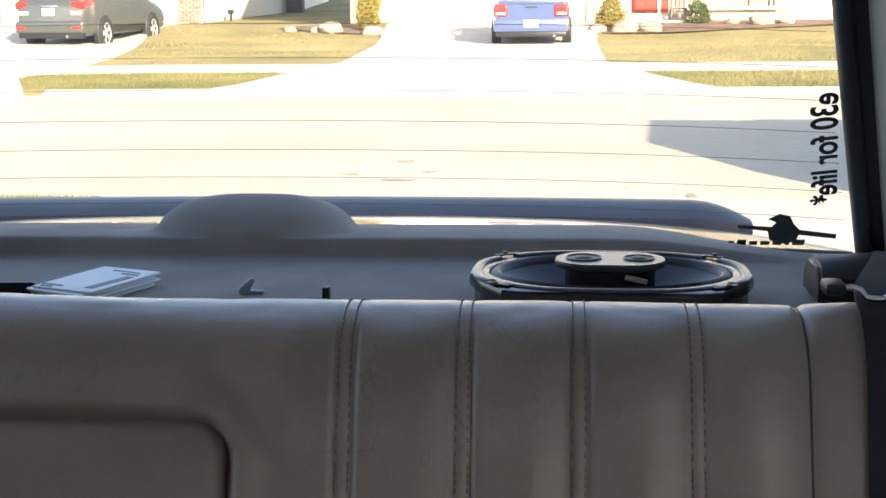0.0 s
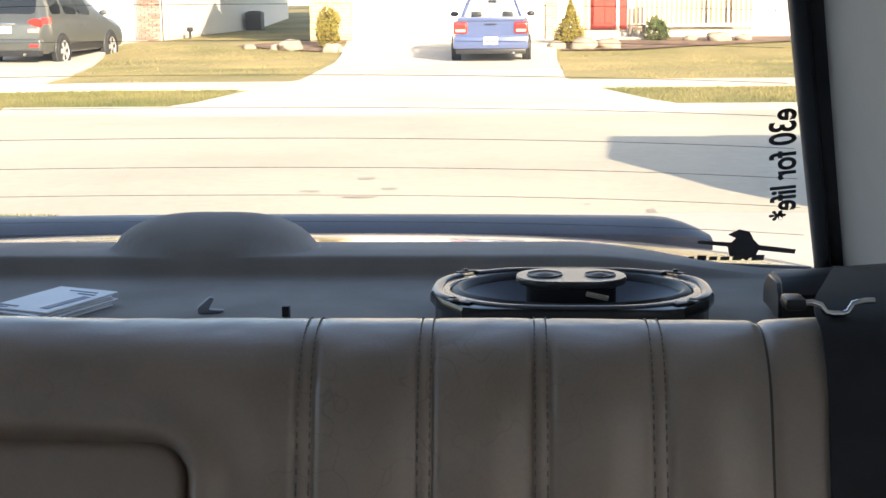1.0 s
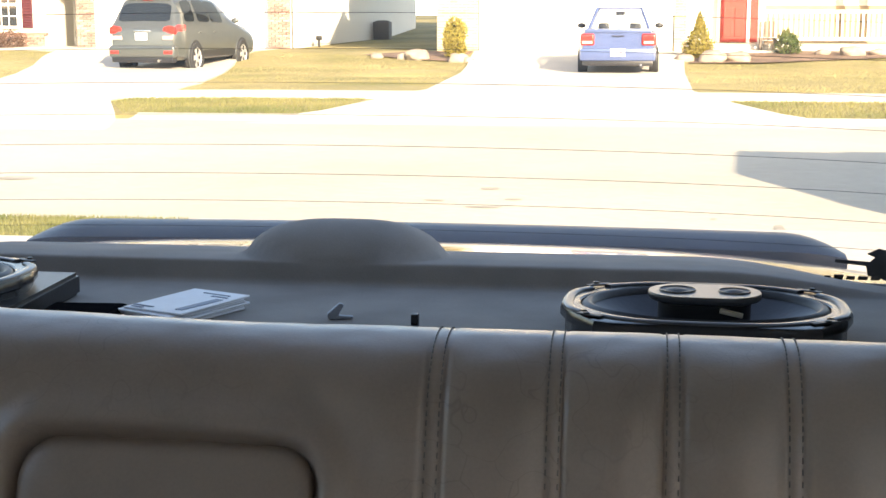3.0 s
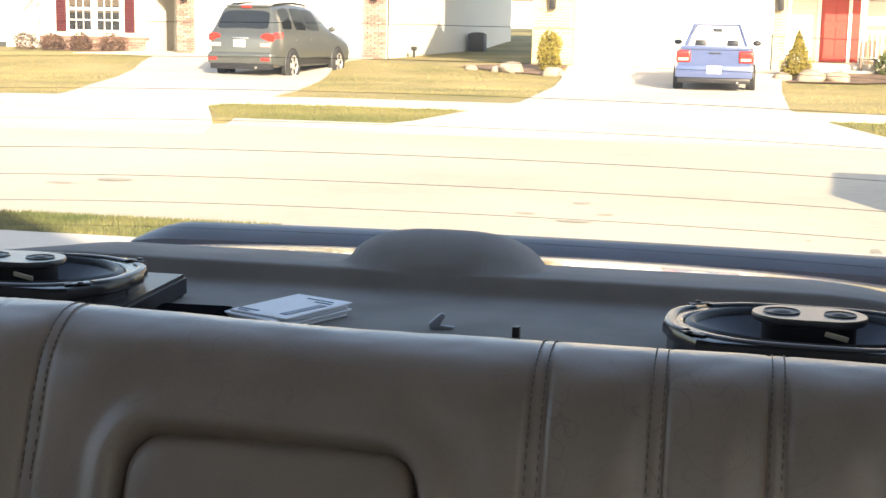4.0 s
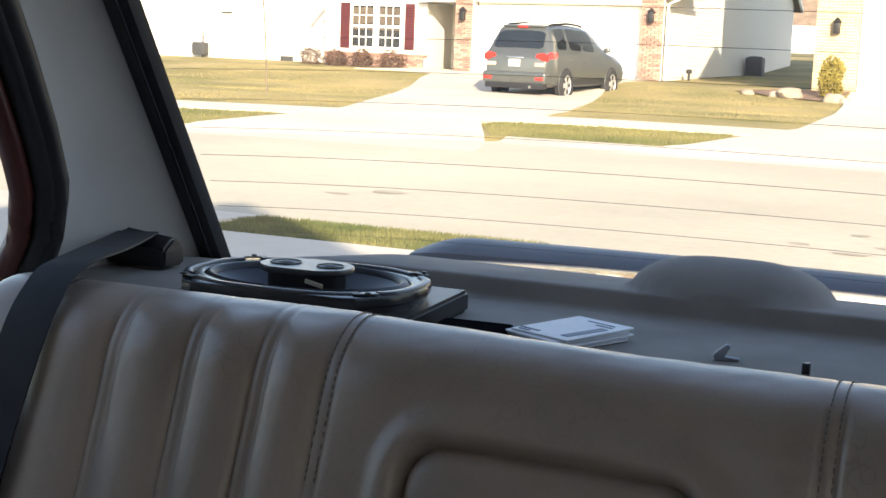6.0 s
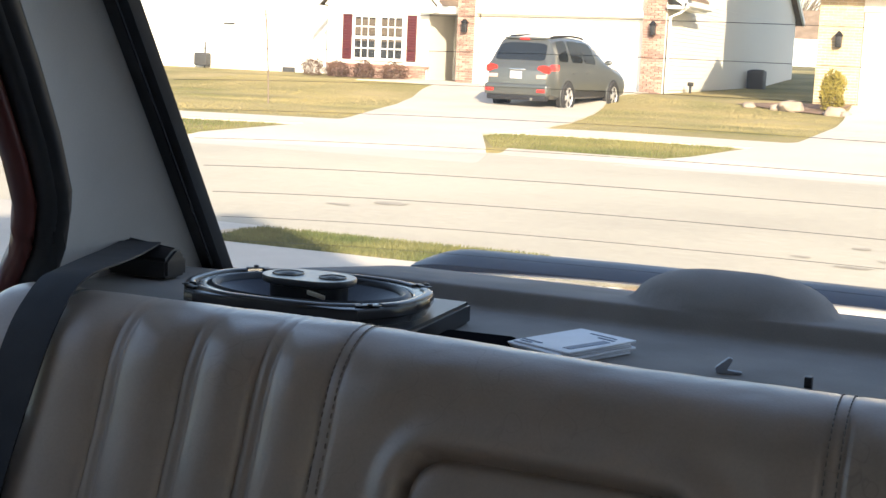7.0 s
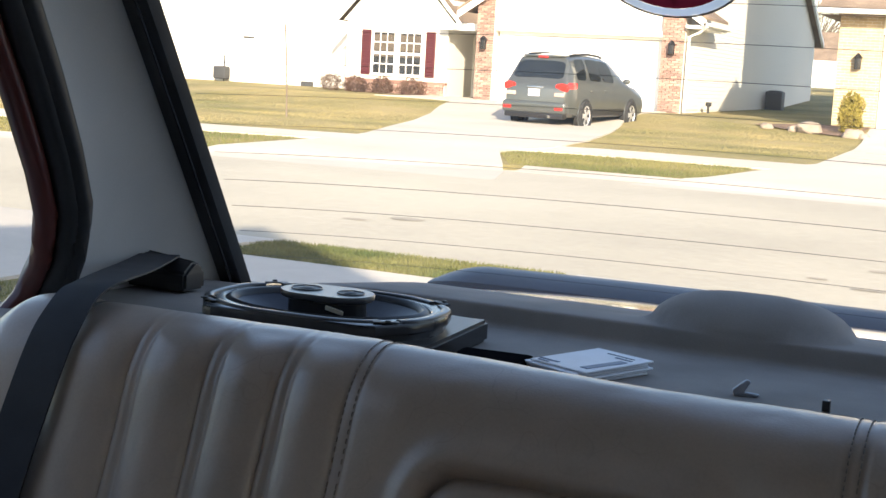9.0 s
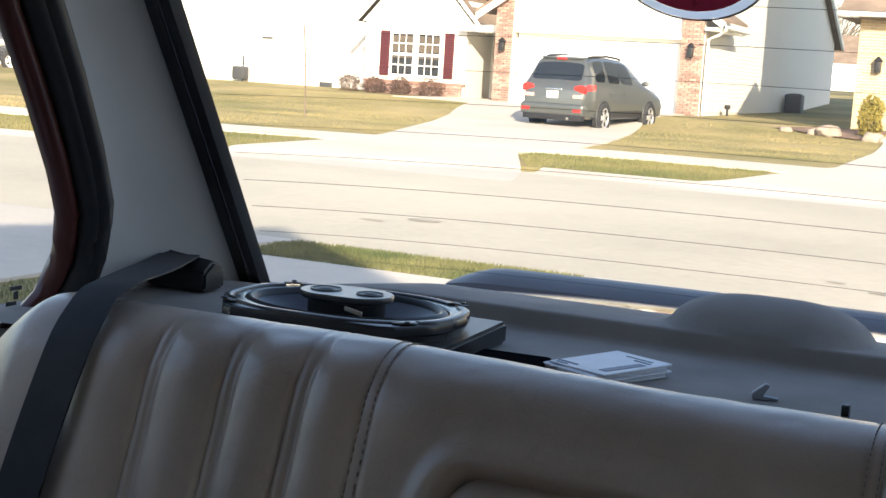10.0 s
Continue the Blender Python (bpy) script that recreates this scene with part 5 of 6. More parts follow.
def brickwork(parent, x0, x1, y, z0, z1):
    """Courses of single bricks, in a running bond, on the face y."""
    n_ = 0
    z = z0 + 0.033
    while z < z1 - 0.02:
        x = x0
        if n_ % 2:
            o = new("brick", HALF)
            o.location, o.parent = (x + 0.046, y, z), parent
            x += 0.102
        while x < x1 - 0.08:
            full = x1 - x > 0.19
            o = new("brick", FULL if full else HALF)
            o.location, o.parent = (x + (0.0965 if full else 0.046), y + random.uniform(-0.003, 0.003), z), parent
            x += 0.203 if full else 0.102
        z += 0.067
        n_ += 1


def lantern(parent, x, y, z):
    l_ = part("lantern", box(x - 0.07, y - 0.20, z - 0.16, x + 0.07, y - 0.06, z + 0.10, 0.015), BLACKIRON, parent, "black iron wall lantern", 40)
    part("cap", loft([[(x + a * 0.10, y - 0.13 + b * 0.10, z + 0.10) for a, b in ((-1, -1), (1, -1), (1, 1), (-1, 1))], [(x + a * 0.02, y - 0.13 + b * 0.02, z + 0.21) for a, b in ((-1, -1), (1, -1), (1, 1), (-1, 1))]], None, True, True), BLACKIRON, l_, "")
    part("arm", rod((x, y - 0.13, z - 0.05), (x, y, z + 0.02), 0.015), BLACKIRON, l_, "")


def garage_door(parent, x0, x1, y, z0, z1):
    g = part("garage_door", box(x0, y + 0.03, z0, x1, y + 0.09, z1), WHITE, parent, "white panelled garage door")
    hgt = (z1 - z0) / 4
    wd = (x1 - x0) / 8
    for r in range(4):
        part("door_section", box(x0 + 0.004, y + 0.012, z0 + r * hgt + 0.004, x1 - 0.004, y + 0.034, z0 + (r + 1) * hgt - 0.004, 0.004), WHITE, g, "")
        for k in range(8):
            part("door_panel", box(x0 + k * wd + 0.08, y + 0.004, z0 + r * hgt + 0.11, x0 + (k + 1) * wd - 0.08, y + 0.014, z0 + (r + 1) * hgt - 0.11, 0.008), WHITE, g, "")


# house with the brick-piered garage
A_ = thing("house", (-12, 36, 0.4), "white-sided house with brick piers, maroon shutters and garage", "house")
part("wall", box(-14.68, 36.02, 2.604, -9.86, 36.3, 3.4), SIDING_W, A_, "white siding over the garage")
part("siding", lap_wall((-14.68, 36.02), (-9.86, 36.02), 2.62, 3.4), SIDING_W, A_, "lapped white boards")
part("lintel", box(-14.68, 35.90, 2.44, -9.86, 36.34, 2.60, 0.01), WHITE, A_, "white trim board")
garage_door(A_, -14.66, -9.88, 36.20, 0.42, 2.44)
for x0, x1 in ((-15.22, -14.68), (-9.86, -9.23)):
    pier = part("brick_pier", box(x0 + 0.01, 35.93, 0.3, x1 - 0.01, 36.4, 3.35), MORTAR, A_, "mortar bed of the brick pier")
    brickwork(pier, x0, x1, 35.90, 0.36, 3.3)
lantern(A_, -14.95, 35.86, 2.05), lantern(A_, -9.55, 35.86, 2.15)
part("side_wall", box(-9.45, 36.4, 0.3, -9.24, 56.5, 3.05), SIDING, A_, "cream siding of the side wall")
part("siding", lap_wall((-9.235, 36.35), (-9.235, 56.5), 0.55, 3.0), SIDING, A_, "lapped cream boards")
part("gable", prism([(38.2, 3.05), (56.5, 3.05), (56.5, 3.3), (48.0, 7.4), (38.2, 4.1)], Matrix(((0, 0, 1, -9.40), (1, 0, 0, 0), (0, 1, 0, 0), (0, 0, 0, 1))), 0.16), SIDING, A_, "cream gable end")
rf = loft([[(-21, 38.0, 3.9), (-8.95, 38.0, 4.05)], [(-21, 48.0, 7.5), (-8.95, 48.0, 7.5)], [(-21, 57.0, 3.2), (-8.95, 57.0, 3.2)], [(-21, 57.0, 3.05), (-8.95, 57.0, 3.05)], [(-21, 48.0, 7.35), (-8.95, 48.0, 7.35)], [(-21, 38.0, 3.75), (-8.95, 38.0, 3.9)]], None, False)
part("roof", rf, SHINGLE, A_, "brown shingle roof")
part("rake_board", loft([[(-8.94, y, z), (-8.94, y, z - 0.18), (-9.02, y, z - 0.18), (-9.02, y, z)] for y, z in ((38.0, 4.07), (48.0, 7.52), (57.0, 3.22))], None, True, True), WHITE, A_, "white rake board")
part("garage_gable", prism([(-15.2, 3.3), (-15.2, 3.05), (-9.25, 3.05), (-9.25, 3.3), (-12.2, 5.1)], Matrix(((1, 0, 0, 0), (0, 0, 1, 36.0), (0, 1, 0, 0), (0, 0, 0, 1))), 0.2), SIDING_W, A_, "white gable over the garage")
for s_ in (-1, 1):
    e, p = Vector((-12.2 + s_ * 3.55, 35.6, 2.72)), Vector((-12.2, 35.6, 5.05))
    part("rake_board", loft([[v + Vector((0, dy, dz)) for dy, dz in ((0, 0), (0, 0.20), (0.06, 0.20), (0.06, 0))] for v in (e, p)], None, True, True), WHITE, A_, "white rake board")
    part("garage_roof", loft([[v + Vector((0, dy, dz)) for dy, dz in ((-0.02, 0.21), (-0.02, 0.28), (2.6 if s_ > 0 else 10, 0.28), (2.6 if s_ > 0 else 10, 0.21))] for v in (e, p)], None, True, True), SHINGLE, A_, "brown shingles")
part("eave", box(-9.2, 35.7, 2.70, -8.72, 38.4, 2.78), WHITE, A_, "white eave soffit")
part("gutter", tube([(-8.66, 35.6, 2.80), (-8.66, 38.4, 2.80)], 0.06, None, 8), WHITE, A_, "white gutter", 60)
part("downpipe", tube([(-8.64, 35.75, 2.76), (-8.85, 35.85, 2.60), (-9.14, 35.92, 2.48), (-9.15, 35.92, 0.5)], 0.04, None, 8), WHITE, A_, "white downpipe", 60)
# gable wing with the window
part("wing_wall", box(-19.95, 37.0, 0.3, -16.6, 37.25, 2.6), SIDING, A_, "cream wing wall")
part("siding", lap_wall((-19.95, 36.995), (-16.6, 36.995), 0.88, 2.6), SIDING, A_, "lapped cream boards")
part("wing_gable", prism([(-20.1, 2.6), (-16.4, 2.6), (-18.25, 4.6)], Matrix(((1, 0, 0, 0), (0, 0, 1, 37.0), (0, 1, 0, 0), (0, 0, 0, 1))), 0.2), SIDING, A_, "cream gable")
for s_ in (-1, 1):
    e, p = Vector((-18.25 + s_ * 2.15, 36.9, 2.42)), Vector((-18.25, 36.9, 4.75))
    part("rake_board", loft([[v + Vector((0, dy, dz)) for dy, dz in ((0, 0), (0, 0.16), (0.06, 0.16), (0.06, 0))] for v in (e, p)], None, True, True), WHITE, A_, "white rake board")
    part("wing_roof", loft([[v + Vector((0, dy, dz)) for dy, dz in ((-0.02, 0.165), (-0.02, 0.19), (6, 0.19), (6, 0.165))] for v in (e, p)], None, True, True), SHINGLE, A_, "brown shingles")
ws = part("brick_skirt", box(-19.86, 36.93, 0.1, -16.58, 37.02, 0.84), MORTAR, A_, "mortar bed of the brick skirt")
brickwork(ws, -19.87, -16.58, 36.90, 0.14, 0.80)
part("skirt_sill", box(-19.9, 36.84, 0.80, -16.55, 37.0, 0.87, 0.012), BRICK_ST, A_, "brick sill")
wd = part("window", box(-19.08, 36.90, 0.98, -17.32, 37.0, 2.34, 0.01), WHITE, A_, "white double window")
for cx in (-18.64, -17.76):
    for z0, z1 in ((1.06, 1.62), (1.70, 2.26)):
        part("pane", box(cx - 0.34, 36.885, z0, cx + 0.34, 36.905, z1, 0.004), DARKGLASS, wd, "dark glass")
        part("blind", box(cx - 0.33, 36.878, z0 + 0.03, cx + 0.33, 36.8835, z1 - 0.05) if z0 > 1.6 else box(cx - 0.33, 36.878, z1 - 0.07, cx + 0.33, 36.8835, z1 - 0.01), CURTAIN, wd, "tan blind")
        for k in (1, 2):
            part("muntin", box(cx - 0.34 + k * 0.2267 - 0.010, 36.868, z0, cx - 0.34 + k * 0.2267 + 0.010, 36.89, z1), WHITE, wd, "white glazing bar")
        part("muntin", box(cx - 0.34, 36.868, (z0 + z1) / 2 - 0.015, cx + 0.34, 36.888, (z0 + z1) / 2 + 0.015), WHITE, wd, "white glazing bar")
for x0, x1 in ((-19.42, -19.12), (-17.28, -16.98)):
    sh = part("shutter", box(x0, 36.93, 1.0, x1, 36.985, 2.34, 0.006), SHUTTER, A_, "maroon louvred shutter")
    for k in range(16):
        part("slat", join(None, box(x0 + 0.03, -0.02, -0.004, x1 - 0.03, 0.02, 0.004), pose(0, 36.925, 1.08 + k * 0.078, 30, 0, 0)), SHUTTER, sh, "")
# entry recess
part("entry_wall", box(-16.6, 38.9, 0.3, -15.2, 39.1, 3.3), SIDING, A_, "cream entry wall")
part("entry_side", box(-16.75, 37.25, 0.3, -16.6, 38.9, 3.3), SIDING, A_, "cream entry side wall")
part("entry_side", box(-15.2, 36.4, 0.3, -15.05, 38.9, 3.3), SIDING, A_, "cream entry side wall")
part("entry_door", box(-16.45, 38.82, 0.42, -15.45, 38.9, 2.4, 0.01), SHADE_DOOR, A_, "dark entry door")
part("entry_roof", box(-16.65, 36.55, 2.42, -15.1, 38.9, 2.62), WHITE, A_, "white entry soffit")
# plain neighbour at the far side
B_ = thing("house", (-27, 39, 0.4), "plain white-sided house beside a lawn", "house")
part("wall", box(-38, 39.0, 0.3, -20.1, 39.25, 5.6), SIDING_W, B_, "white wall")
part("siding", lap_wall((-38, 38.995), (-20.1, 38.995), 0.5, 5.6, 0.2), SIDING_W, B_, "lapped white boards")
part("roof", loft([[(-39, 38.4, 5.5), (-19.9, 38.4, 5.5)], [(-39, 44, 8.0), (-19.9, 44, 8.0)], [(-39, 50, 5.5), (-19.9, 50, 5.5)]]), SHINGLE, B_, "brown shingle roof")
part("downpipe", rod((-20.35, 38.93, 0.45), (-20.35, 38.93, 2.9), 0.035), SIDING, B_, "pale downpipe", 60)
part("vent", box(-22.62, 38.90, 0.36, -22.18, 38.98, 0.64, 0.01), METAL_G, B_, "grey foundation vent")
part("vent_cap", box(-24.9, 38.92, 1.95, -24.5, 38.985, 2.0, 0.004), METAL_G, B_, "small grey vent")
dish = thing("meter_box", (-25.5, 38.6, 0.5), "small grey meter box on a post by a wall", "meter box")
part("post", rod((-25.45, 38.7, 0.3), (-25.45, 38.7, 1.35), 0.025), METAL_G, dish, "thin grey post")
part("box", box(-25.8, 38.55, 0.55, -25.3, 38.85, 0.98, 0.06), METAL_G, dish, "grey box", 40)

# house with the white garage and red door
C_ = thing("house", (-2, 33, 0.4), "buff-brick house with white garage, red door and porch rail", "house")
def brick_wall(x0, x1, y, z0, z1):
    bm_ = bmesh.new()
    z, n_ = z0, 0
    while z < z1:
        x = x0 - (0.1 if n_ % 2 else 0)
        while x < x1:
            a, b = max(x0, x), min(x1, x + 0.195)
            if b - a > 0.02:
                box(a, y - 0.012, z, b, y + 0.03, min(z1, z + 0.058), 0, bm_)
            x += 0.205
        z += 0.068
        n_ += 1
    return bm_
part("wall", box(-4.86, 33.0, 0.3, -3.88, 33.25, 3.25), MORTAR, C_, "pale mortar wall")
tagged(part("brickwork", brick_wall(-4.87, -3.88, 33.0, 0.32, 3.2), BRICK_Y, C_, "buff bricks"), kind="stuff")
part("wall", box(0.78, 33.0, 0.3, 1.06, 33.25, 3.25), MORTAR, C_, "pale mortar wall")
tagged(part("brickwork", brick_wall(0.78, 1.06, 33.0, 0.32, 3.2), BRICK_Y, C_, "buff bricks"), kind="stuff")
part("wall", box(-3.88, 33.0, 2.62, 0.78, 33.25, 3.25), SIDING_W, C_, "white siding over the garage")
garage_door(C_, -3.86, 0.76, 33.06, 0.44, 2.62)
lantern(C_, -4.38, 33.0, 1.95), lantern(C_, 0.92, 33.0, 2.0)
part("side_wall", box(-4.87, 33.25, 0.3, -4.68, 47, 3.2), SIDING, C_, "cream side wall")
part("downpipe", rod((1.12, 32.96, 0.45), (1.12, 32.96, 3.2), 0.04), WHITE, C_, "white downpipe", 60)
part("garage_return", box(0.90, 33.25, 0.3, 1.06, 35.2, 3.25), SIDING, C_, "cream return wall")
part("porch_wall", box(1.06, 35.2, 0.3, 9.2, 35.4, 3.3), SIDING_W, C_, "white porch wall")
part("porch_plinth", box(2.98, 35.14, 0.6, 6.6, 35.19, 1.55), TAN_WALL, C_, "tan brick plinth")
part("siding", lap_wall((1.06, 35.195), (9.2, 35.195), 1.56, 3.3), SIDING_W, C_, "lapped white boards")
dr = part("front_door", box(1.95, 35.10, 0.66, 2.60, 35.16, 2.75, 0.01), RED_DOOR, C_, "red front door")
for z0, z1 in ((0.8, 1.5), (1.65, 2.6)):
    for x0, x1 in ((2.03, 2.24), (2.31, 2.52)):
        part("door_panel", box(x0, 35.085, z0, x1, 35.105, z1, 0.008), RED_DOOR, dr, "")
part("door_frame", box(2.60, 35.06, 0.64, 2.68, 35.2, 2.85, 0.005), WHITE, C_, "white door frame")
part("door_frame", box(1.87, 35.06, 0.64, 1.95, 35.2, 2.85, 0.005), WHITE, C_, "white door frame")
part("storm_door", box(2.68, 35.08, 0.66, 2.95, 35.14, 2.75, 0.01), RED_DOOR, C_, "red side panel")
part("porch_slab", box(1.06, 33.3, 0.3, 6.6, 35.2, 0.64, 0.02), CONCRETE, C_, "concrete porch slab")
part("porch_step", box(1.3, 32.6, 0.3, 3.1, 33.3, 0.50, 0.02), CONCRETE, C_, "concrete step")
part("roof", loft([[(-5.3, 32.4, 3.15), (9.6, 32.4, 3.15)], [(-5.3, 35.5, 4.6), (9.6, 35.5, 4.6)], [(-5.3, 35.5, 3.0), (9.6, 35.5, 3.0)], [(-5.3, 32.4, 3.0), (9.6, 32.4, 3.0)]]), SHINGLE, C_, "brown shingle roof")
part("gutter", tube([(-5.3, 32.36, 3.08), (9.6, 32.36, 3.08)], 0.06, None, 8), WHITE, C_, "white gutter", 60)
# unseen storey and roof, placed and sized to shade the next house's side wall
part("upper_storey", box(-4.87, 35.5, 3.2, 9.2, 47, 7.8), SIDING, C_, "unseen cream upper storey sized to shade the next house's side wall")
part("upper_roof", loft([[(-5.3, 35.1, 7.7), (9.6, 35.1, 7.7)], [(-5.3, 41.3, 10.6), (9.6, 41.3, 10.6)], [(-5.3, 47.6, 7.7), (9.6, 47.6, 7.7)]]), SHINGLE, C_, "brown shingle roof")
rail = thing("porch_railing", (4.2, 33.5, 0.64), "white wooden porch railing with square balusters", "railing")
for z0, z1 in ((0.72, 0.79), (1.36, 1.43)):
    part("rail", box(2.86, 33.46, z0, 5.72, 33.54, z1, 0.008), WHITE, rail, "white rail")
x = 2.92
while x < 5.66:
    part("baluster", box(x - 0.02, 33.48, 0.79, x + 0.02, 33.52, 1.36), WHITE, rail, "")
    x += 0.118
for x in (2.82, 5.78, 6.35):
    part("post", box(x - 0.07, 33.42, 0.45, x + 0.07, 33.58, 3.1, 0.006), WHITE, C_, "white porch post")
part("rail_panel", box(5.85, 33.47, 0.6, 6.28, 33.53, 1.42, 0.005), WHITE, rail, "white infill panel")
bench = thing("garden_chair", (2.95, 33.2, 0.45), "small weathered wooden chair by the porch", "chair")
for x0 in (2.76, 2.86, 2.96, 3.06):
    part("slat", box(x0, 33.24, 0.8, x0 + 0.06, 33.27, 1.18, 0.005), TWIG, bench, "")
part("seat", box(2.74, 32.95, 0.74, 3.14, 33.27, 0.79, 0.008), TWIG, bench, "")
for x0 in (2.76, 3.08):
    for y0 in (32.97, 33.22):
        part("leg", box(x0, y0, 0.44, x0 + 0.05, y0 + 0.05, 0.74), TWIG, bench, "")

# the unseen house behind the car, its roof slopes shaped to cast the shade on the drive
own = thing("house", (-4, -8, 0), "unseen cream-sided house with its garage behind the car", "house")
part("wall", box(-14, -9.4, 0, 8, -3.4, 2.75), SIDING, own, "cream walls")
part("roof", loft([[(-14.4, -2.9, 2.7), (-4.9, -2.9, 2.7), (1.40, -2.9, 2.7)], [(-14.4, -6.0, 3.4), (-4.9, -6.0, 3.4), (1.40, -6.0, 5.8)], [(-14.4, -9.9, 2.7), (-4.9, -9.9, 2.7), (1.40, -9.9, 2.7)]]), SHINGLE, own, "brown shingle roof")
part("garage_roof", loft([[(1.45, -2.9, 2.9), (8.4, -2.9, 2.9)], [(1.45, -6.4, 4.1), (8.4, -6.4, 4.1)], [(1.45, -9.9, 2.7), (8.4, -9.9, 2.7)]]), SHINGLE, own, "brown shingle roof")
garage_door(own, -2.2, 2.4, -3.45, 0.05, 2.15)
own.matrix_basis = own.matrix_basis @ Matrix.Translation((0.95, 1.05, 0))


# ---- planting, stones, small fixtures ----
def foliage(n, shape, leaf, seed):
    """Many small leaf tufts; shape gives a random place in the crown."""
    r = random.Random(seed)
    vs, fs = [], []
    for _ in range(n):
        c = Vector(shape(r))
        a = Vector((r.gauss(0, 1), r.gauss(0, 1), r.gauss(0.6, 1))).normalized()
        b = a.orthogonal().normalized()
        s = leaf * r.uniform(0.6, 1.5)
        k = len(vs)
        vs += [c - b * s * 0.35, c + a * s * 0.5 + a.cross(b) * s * 0.2, c + b * s * 0.35, c + a * s * 1.2]
        fs.append((k, k + 2, k + 3, k + 1))
    bm_ = bmesh.new()
    vv = [bm_.verts.new(v) for v in vs]
    for f in fs:
        bm_.faces.new([vv[i] for i in f])
    return bm_


def shrub(name, x, y, w, h, material, label, seed, cone=True, n=1500, leaf=0.05):
    z = gz(x, y)
    s = thing(name, (x, y, z), label, "shrub", "front garden shrubs")

    def shape(r):
        t = r.random() ** (1.5 if cone else 0.9)
        a = r.uniform(0, 6.283)
        prof = (1 - t) ** 0.75 * min(1, 0.5 + t * 6) if cone else math.sqrt(max(0.02, 1 - (2 * t - 0.75) ** 2 / 1.6))
        rad = w / 2 * prof * (0.55 + 0.5 * r.random()) * (1 + 0.55 * noise.noise(Vector((math.cos(a) * 2.2, math.sin(a) * 2.2, t * 4 + seed))))
        return (x + rad * math.cos(a), y + rad * math.sin(a), z + 0.02 + t * h * (0.92 + 0.35 * noise.noise(Vector((math.cos(a) * 1.7 + seed, math.sin(a) * 1.7, 4.0)))))
    part("crown", foliage(n, shape, leaf, seed), material, s, "dense small leaves")
    st = bmesh.new()
    for k in range(6):
        a = k * 1.05
        rod((x, y, z - 0.03), (x + 0.3 * w * math.cos(a), y + 0.3 * w * math.sin(a), z + h * 0.55), 0.02, st, 6, 0.006)
    part("stems", st, TWIG, s, "brown stems")
    return s


shrub("conifer_shrub", -4.16, 31.0, 0.52, 0.80, SHRUB_Y, "golden bushy conifer shrub beside a driveway", 3, False, 3600)
shrub("conifer_shrub", 1.28, 31.2, 0.74, 0.88, SHRUB_Y, "golden pointed conifer shrub before a porch", 5, True, 3800)
shrub("conifer_shrub", 3.35, 32.4, 0.55, 0.5, SHRUB_G, "small dark green shrub before a porch", 6, False, 1500)
for k, x in enumerate((-20.05, -19.2, -18.35, -17.35)):
    shrub("low_shrub", x, 36.3, 0.75 if k < 3 else 0.95, 0.48, SHRUB_R, "low russet bare shrub before a brick skirt", 20 + k, False, 2200, 0.03)
rng = random.Random(8)


def boulder(x, y, r, seed, label="pale rounded boulder at a lawn's edge"):
    bm_ = bmesh.new()
    bmesh.ops.create_icosphere(bm_, subdivisions=3, radius=1)
    for v in bm_.verts:
        k = 1 + 0.28 * noise.noise(v.co * 1.4 + Vector((seed * 3.1, 0, 0))) + 0.10 * noise.noise(v.co * 4 + Vector((seed, 2, 0)))
        v.co = Vector((x, y, gz(x, y) + r * 0.3)) + Vector((v.co.x * r * 1.25 * k, v.co.y * r * k, v.co.z * r * 0.72 * k))
    tagged(part("boulder", bm_, STONE, None, "", 60), label, "boulder", "garden boulders")


for k, (x, y, r) in enumerate(((-4.95, 30.6, 0.24), (-5.3, 30.7, 0.13), (-5.95, 30.9, 0.12), (-3.98, 30.2, 0.20), (-3.75, 30.1, 0.12), (0.95, 30.4, 0.17), (1.55, 30.3, 0.25), (2.1, 30.4, 0.22), (4.7, 32.0, 0.22), (4.1, 32.2, 0.13), (5.3, 32.1, 0.15))):
    boulder(x, y, r, k)
mulch = bmesh.new()
for pts in ([(-6.4, 31.5), (-5.2, 30.5), (-4.0, 30.0), (-3.95, 32.9), (-5.4, 32.6)], [(1.05, 29.9), (2.6, 30.0), (4.0, 31.3), (6.6, 31.6), (6.6, 33.2), (1.05, 33.2)]):
    mulch.faces.new([mulch.verts.new((x, y, gz(x, y) + 0.035)) for x, y in pts])
bmesh.ops.triangulate(mulch, faces=mulch.faces[:])
struct("planting_bed", mulch, MULCH, "brown mulch beds by the houses", "planting bed")
ac = thing("air_conditioner", (-8.85, 47.1, 0.6), "grey outdoor air conditioning unit beside a wall", "air conditioner")
part("cabinet", box(-9.14, 46.8, 0.55, -8.58, 47.4, 1.18, 0.03), METAL_G, ac, "grey louvred cabinet", 40)
for k in range(8):
    part("louvre", box(-9.11, 46.785, 0.62 + k * 0.062, -8.61, 46.80, 0.64 + k * 0.062), BLACKIRON, ac, "")
part("fan_guard", disc(0.24, 0.24, ((1, 0), (1, 0.03), (0.2, 0.05)), Matrix.Translation((-8.86, 47.1, 1.18)), None, 24), BLACKIRON, ac, "round fan guard", 40)
hyd = thing("garden_tap", (-8.95, 37.9, 0.45), "small dark garden tap on a stake by a wall", "tap")
part("stake", rod((-8.95, 37.9, 0.4), (-8.95, 37.9, 0.72), 0.035), BLACKIRON, hyd, "")
part("head", box(-9.03, 37.84, 0.66, -8.87, 37.96, 0.78, 0.03), BLACKIRON, hyd, "", 40)

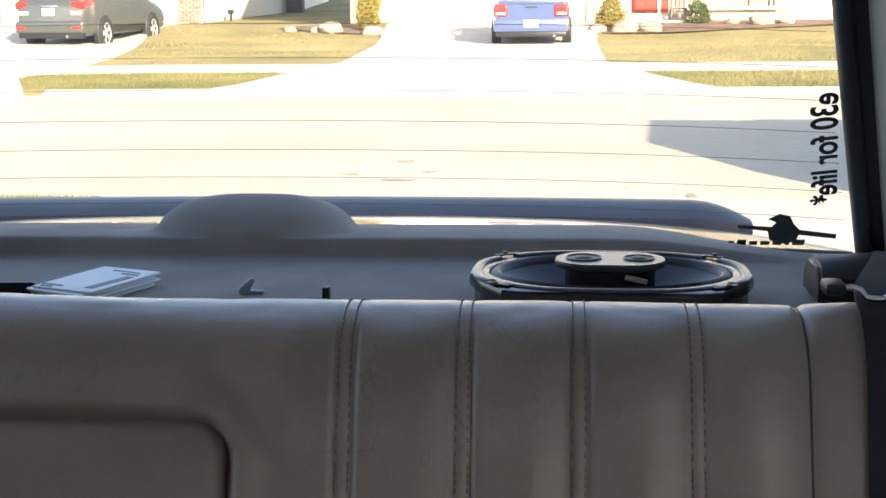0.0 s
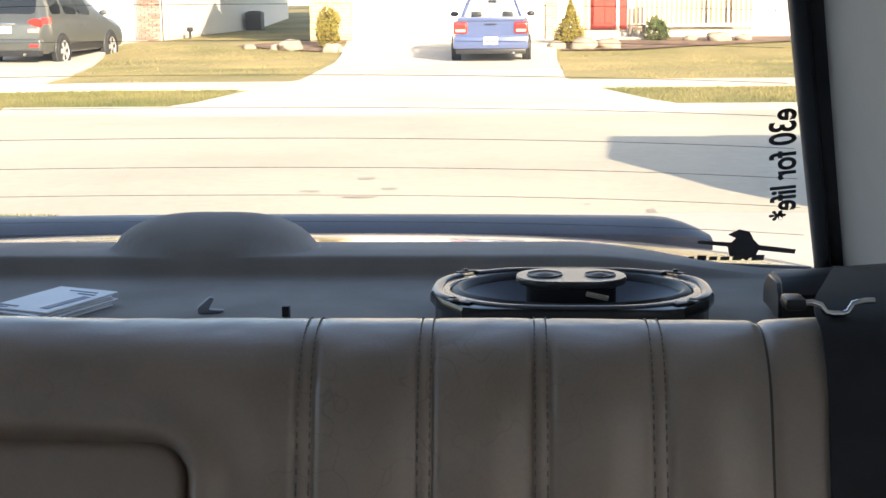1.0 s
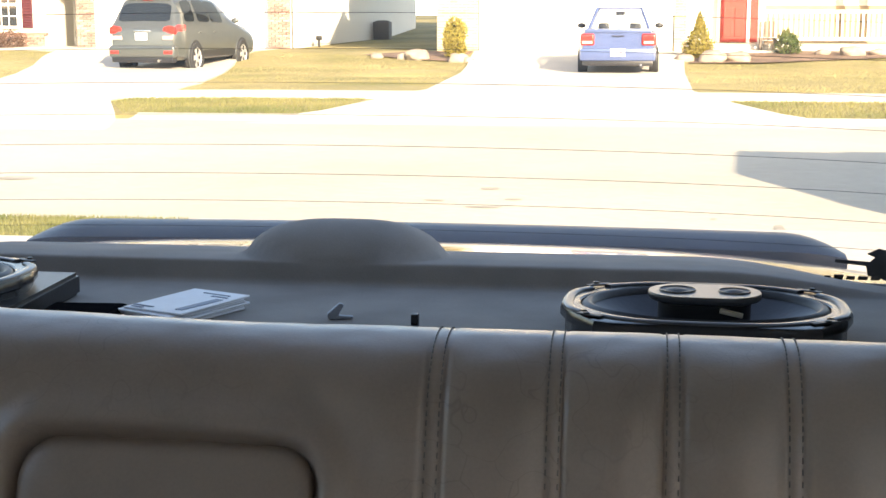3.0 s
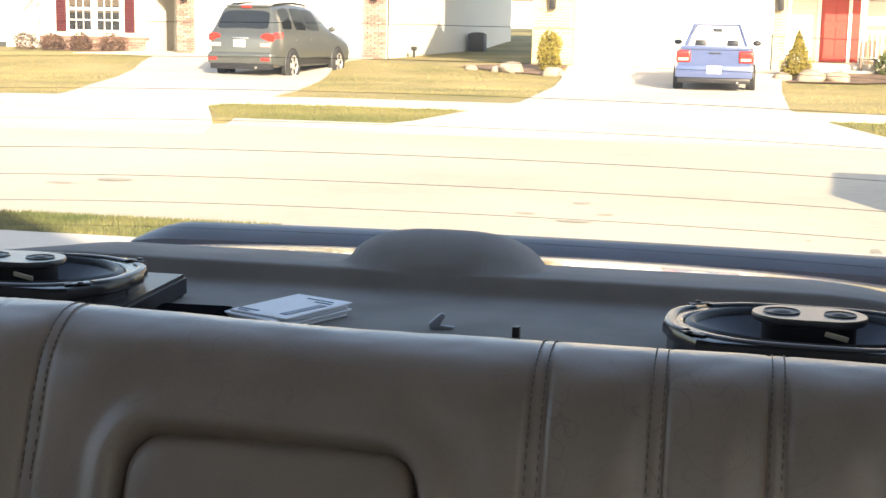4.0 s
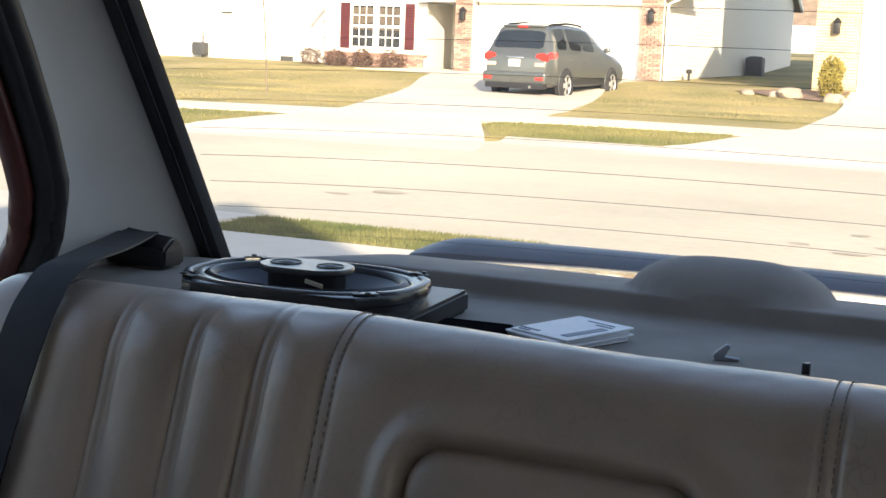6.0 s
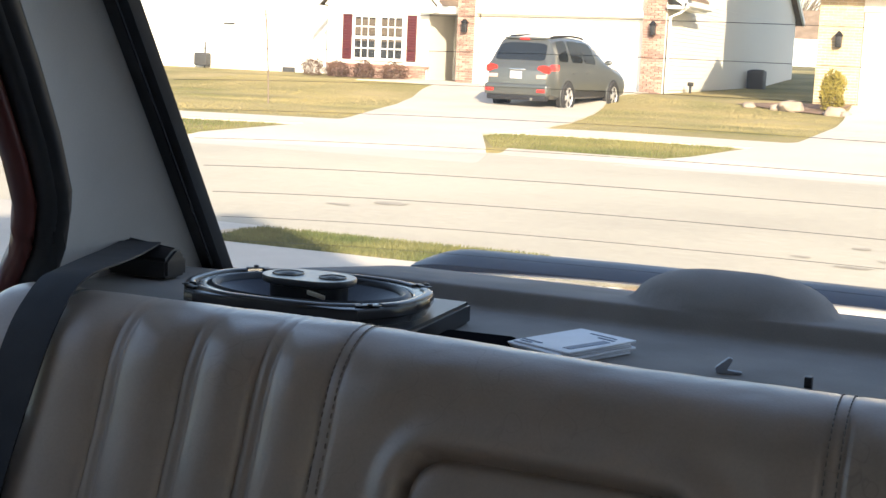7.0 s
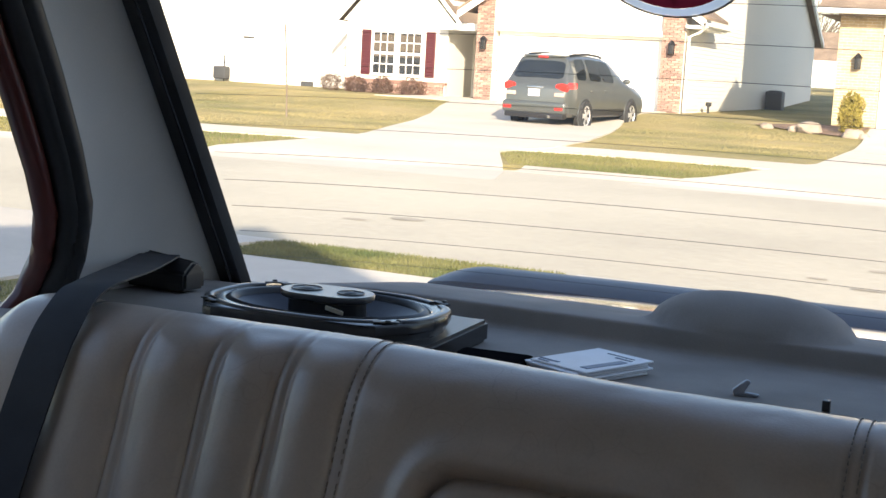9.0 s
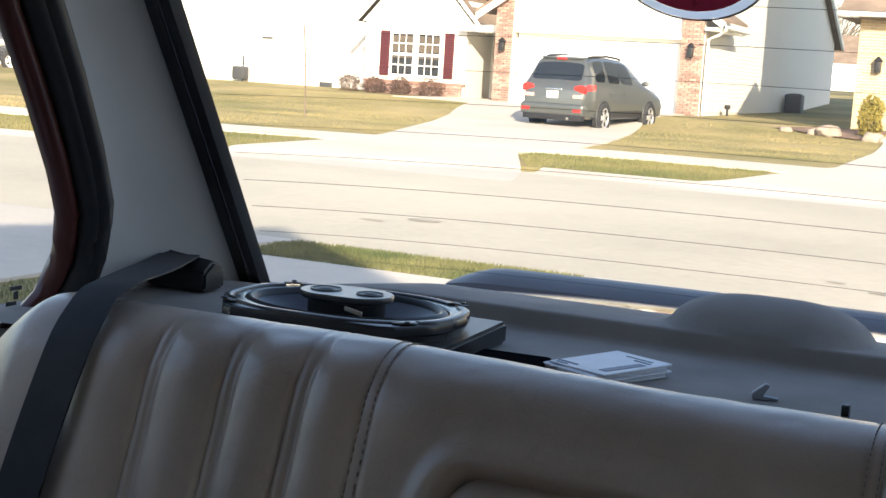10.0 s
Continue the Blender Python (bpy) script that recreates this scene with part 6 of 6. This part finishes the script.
# distance between the houses
far_house = thing("house", (-14, 112, 2.0), "far brown-roofed house behind a white fence", "house")
part("wall", box(-26, 112, 1.2, -9, 120, 3.9), TAN_WALL, far_house, "tan wall")
part("roof", loft([[(-26.5, 111.5, 3.7), (-8.5, 111.5, 3.7)], [(-26.5, 116, 6.3), (-8.5, 116, 6.3)], [(-26.5, 120.5, 3.7), (-8.5, 120.5, 3.7)]]), SHINGLE, far_house, "brown shingle roof")
fence = thing("back_fence", (-7, 70, 0.6), "white board fence behind the back gardens", "fence")
for k in range(16):
    part("fence_panel", box(-16 + k * 1.2, 70, 1.5, -16 + k * 1.2 + 1.17, 70.06, 2.85, 0.01), WHITE, fence, "white fence panel")
shed = thing("fence_post", (-6.2, 48, 0.6), "white garden post behind a house", "post")
part("post", box(-6.28, 47.95, 0.5, -6.12, 48.05, 1.35, 0.01), WHITE, shed, "")


def bare_tree(x, y, h, seed):
    t = thing("tree", (x, y, gz(x, y)), "bare brown tree far behind the houses", "tree", "far trees")
    r = random.Random(seed)
    trunk = rod((x, y, gz(x, y) - 0.1), (x, y, h * 0.45), 0.22, None, 8, 0.14)
    part("trunk", trunk, TWIG, t, "")
    cr = bmesh.new()
    for k in range(70):
        b0 = Vector((x, y, h * r.uniform(0.25, 0.5)))
        d = Vector((r.gauss(0, 1), r.gauss(0, 1), r.uniform(0.5, 2.2))).normalized()
        b1 = b0 + d * h * r.uniform(0.25, 0.5)
        rod(b0, b1, 0.07, cr, 5, 0.02)
        for q in range(5):
            c0 = b0.lerp(b1, r.uniform(0.4, 1))
            rod(c0, c0 + (d + Vector((r.gauss(0, .6), r.gauss(0, .6), r.gauss(0.2, .5)))).normalized() * h * 0.16, 0.03, cr, 4, 0.008)
    part("crown", cr, TWIG, t, "fine bare branches")


for k, (x, y, h) in enumerate(((-22, 136, 12), (-16, 140, 11), (-27, 142, 13), (-11, 138, 12))):
    bare_tree(x, y, h, 40 + k)

# a thin young tree on a front lawn
sap = thing("sapling", (-13.35, 22.45, gz(-13.35, 22.45)), "thin bare young tree on a front lawn", "tree")
z = gz(-13.35, 22.45)
part("trunk", tube([(-13.35, 22.45, z - 0.05), (-13.37, 22.45, z + 0.6), (-13.41, 22.46, z + 1.15), (-13.46, 22.45, z + 1.75)], 0.014, None, 6), TWIG, sap, "thin pale stem")
rng = random.Random(3)
for k in range(9):
    h_ = 0.55 + 0.12 * k
    a = rng.uniform(0, 6.283)
    b0 = Vector((-13.36 - 0.05 * h_, 22.45, z + h_))
    part("twig", rod(b0, b0 + Vector((0.22 * math.cos(a), 0.22 * math.sin(a), 0.20)), 0.005, None, 5, 0.002), TWIG, sap)
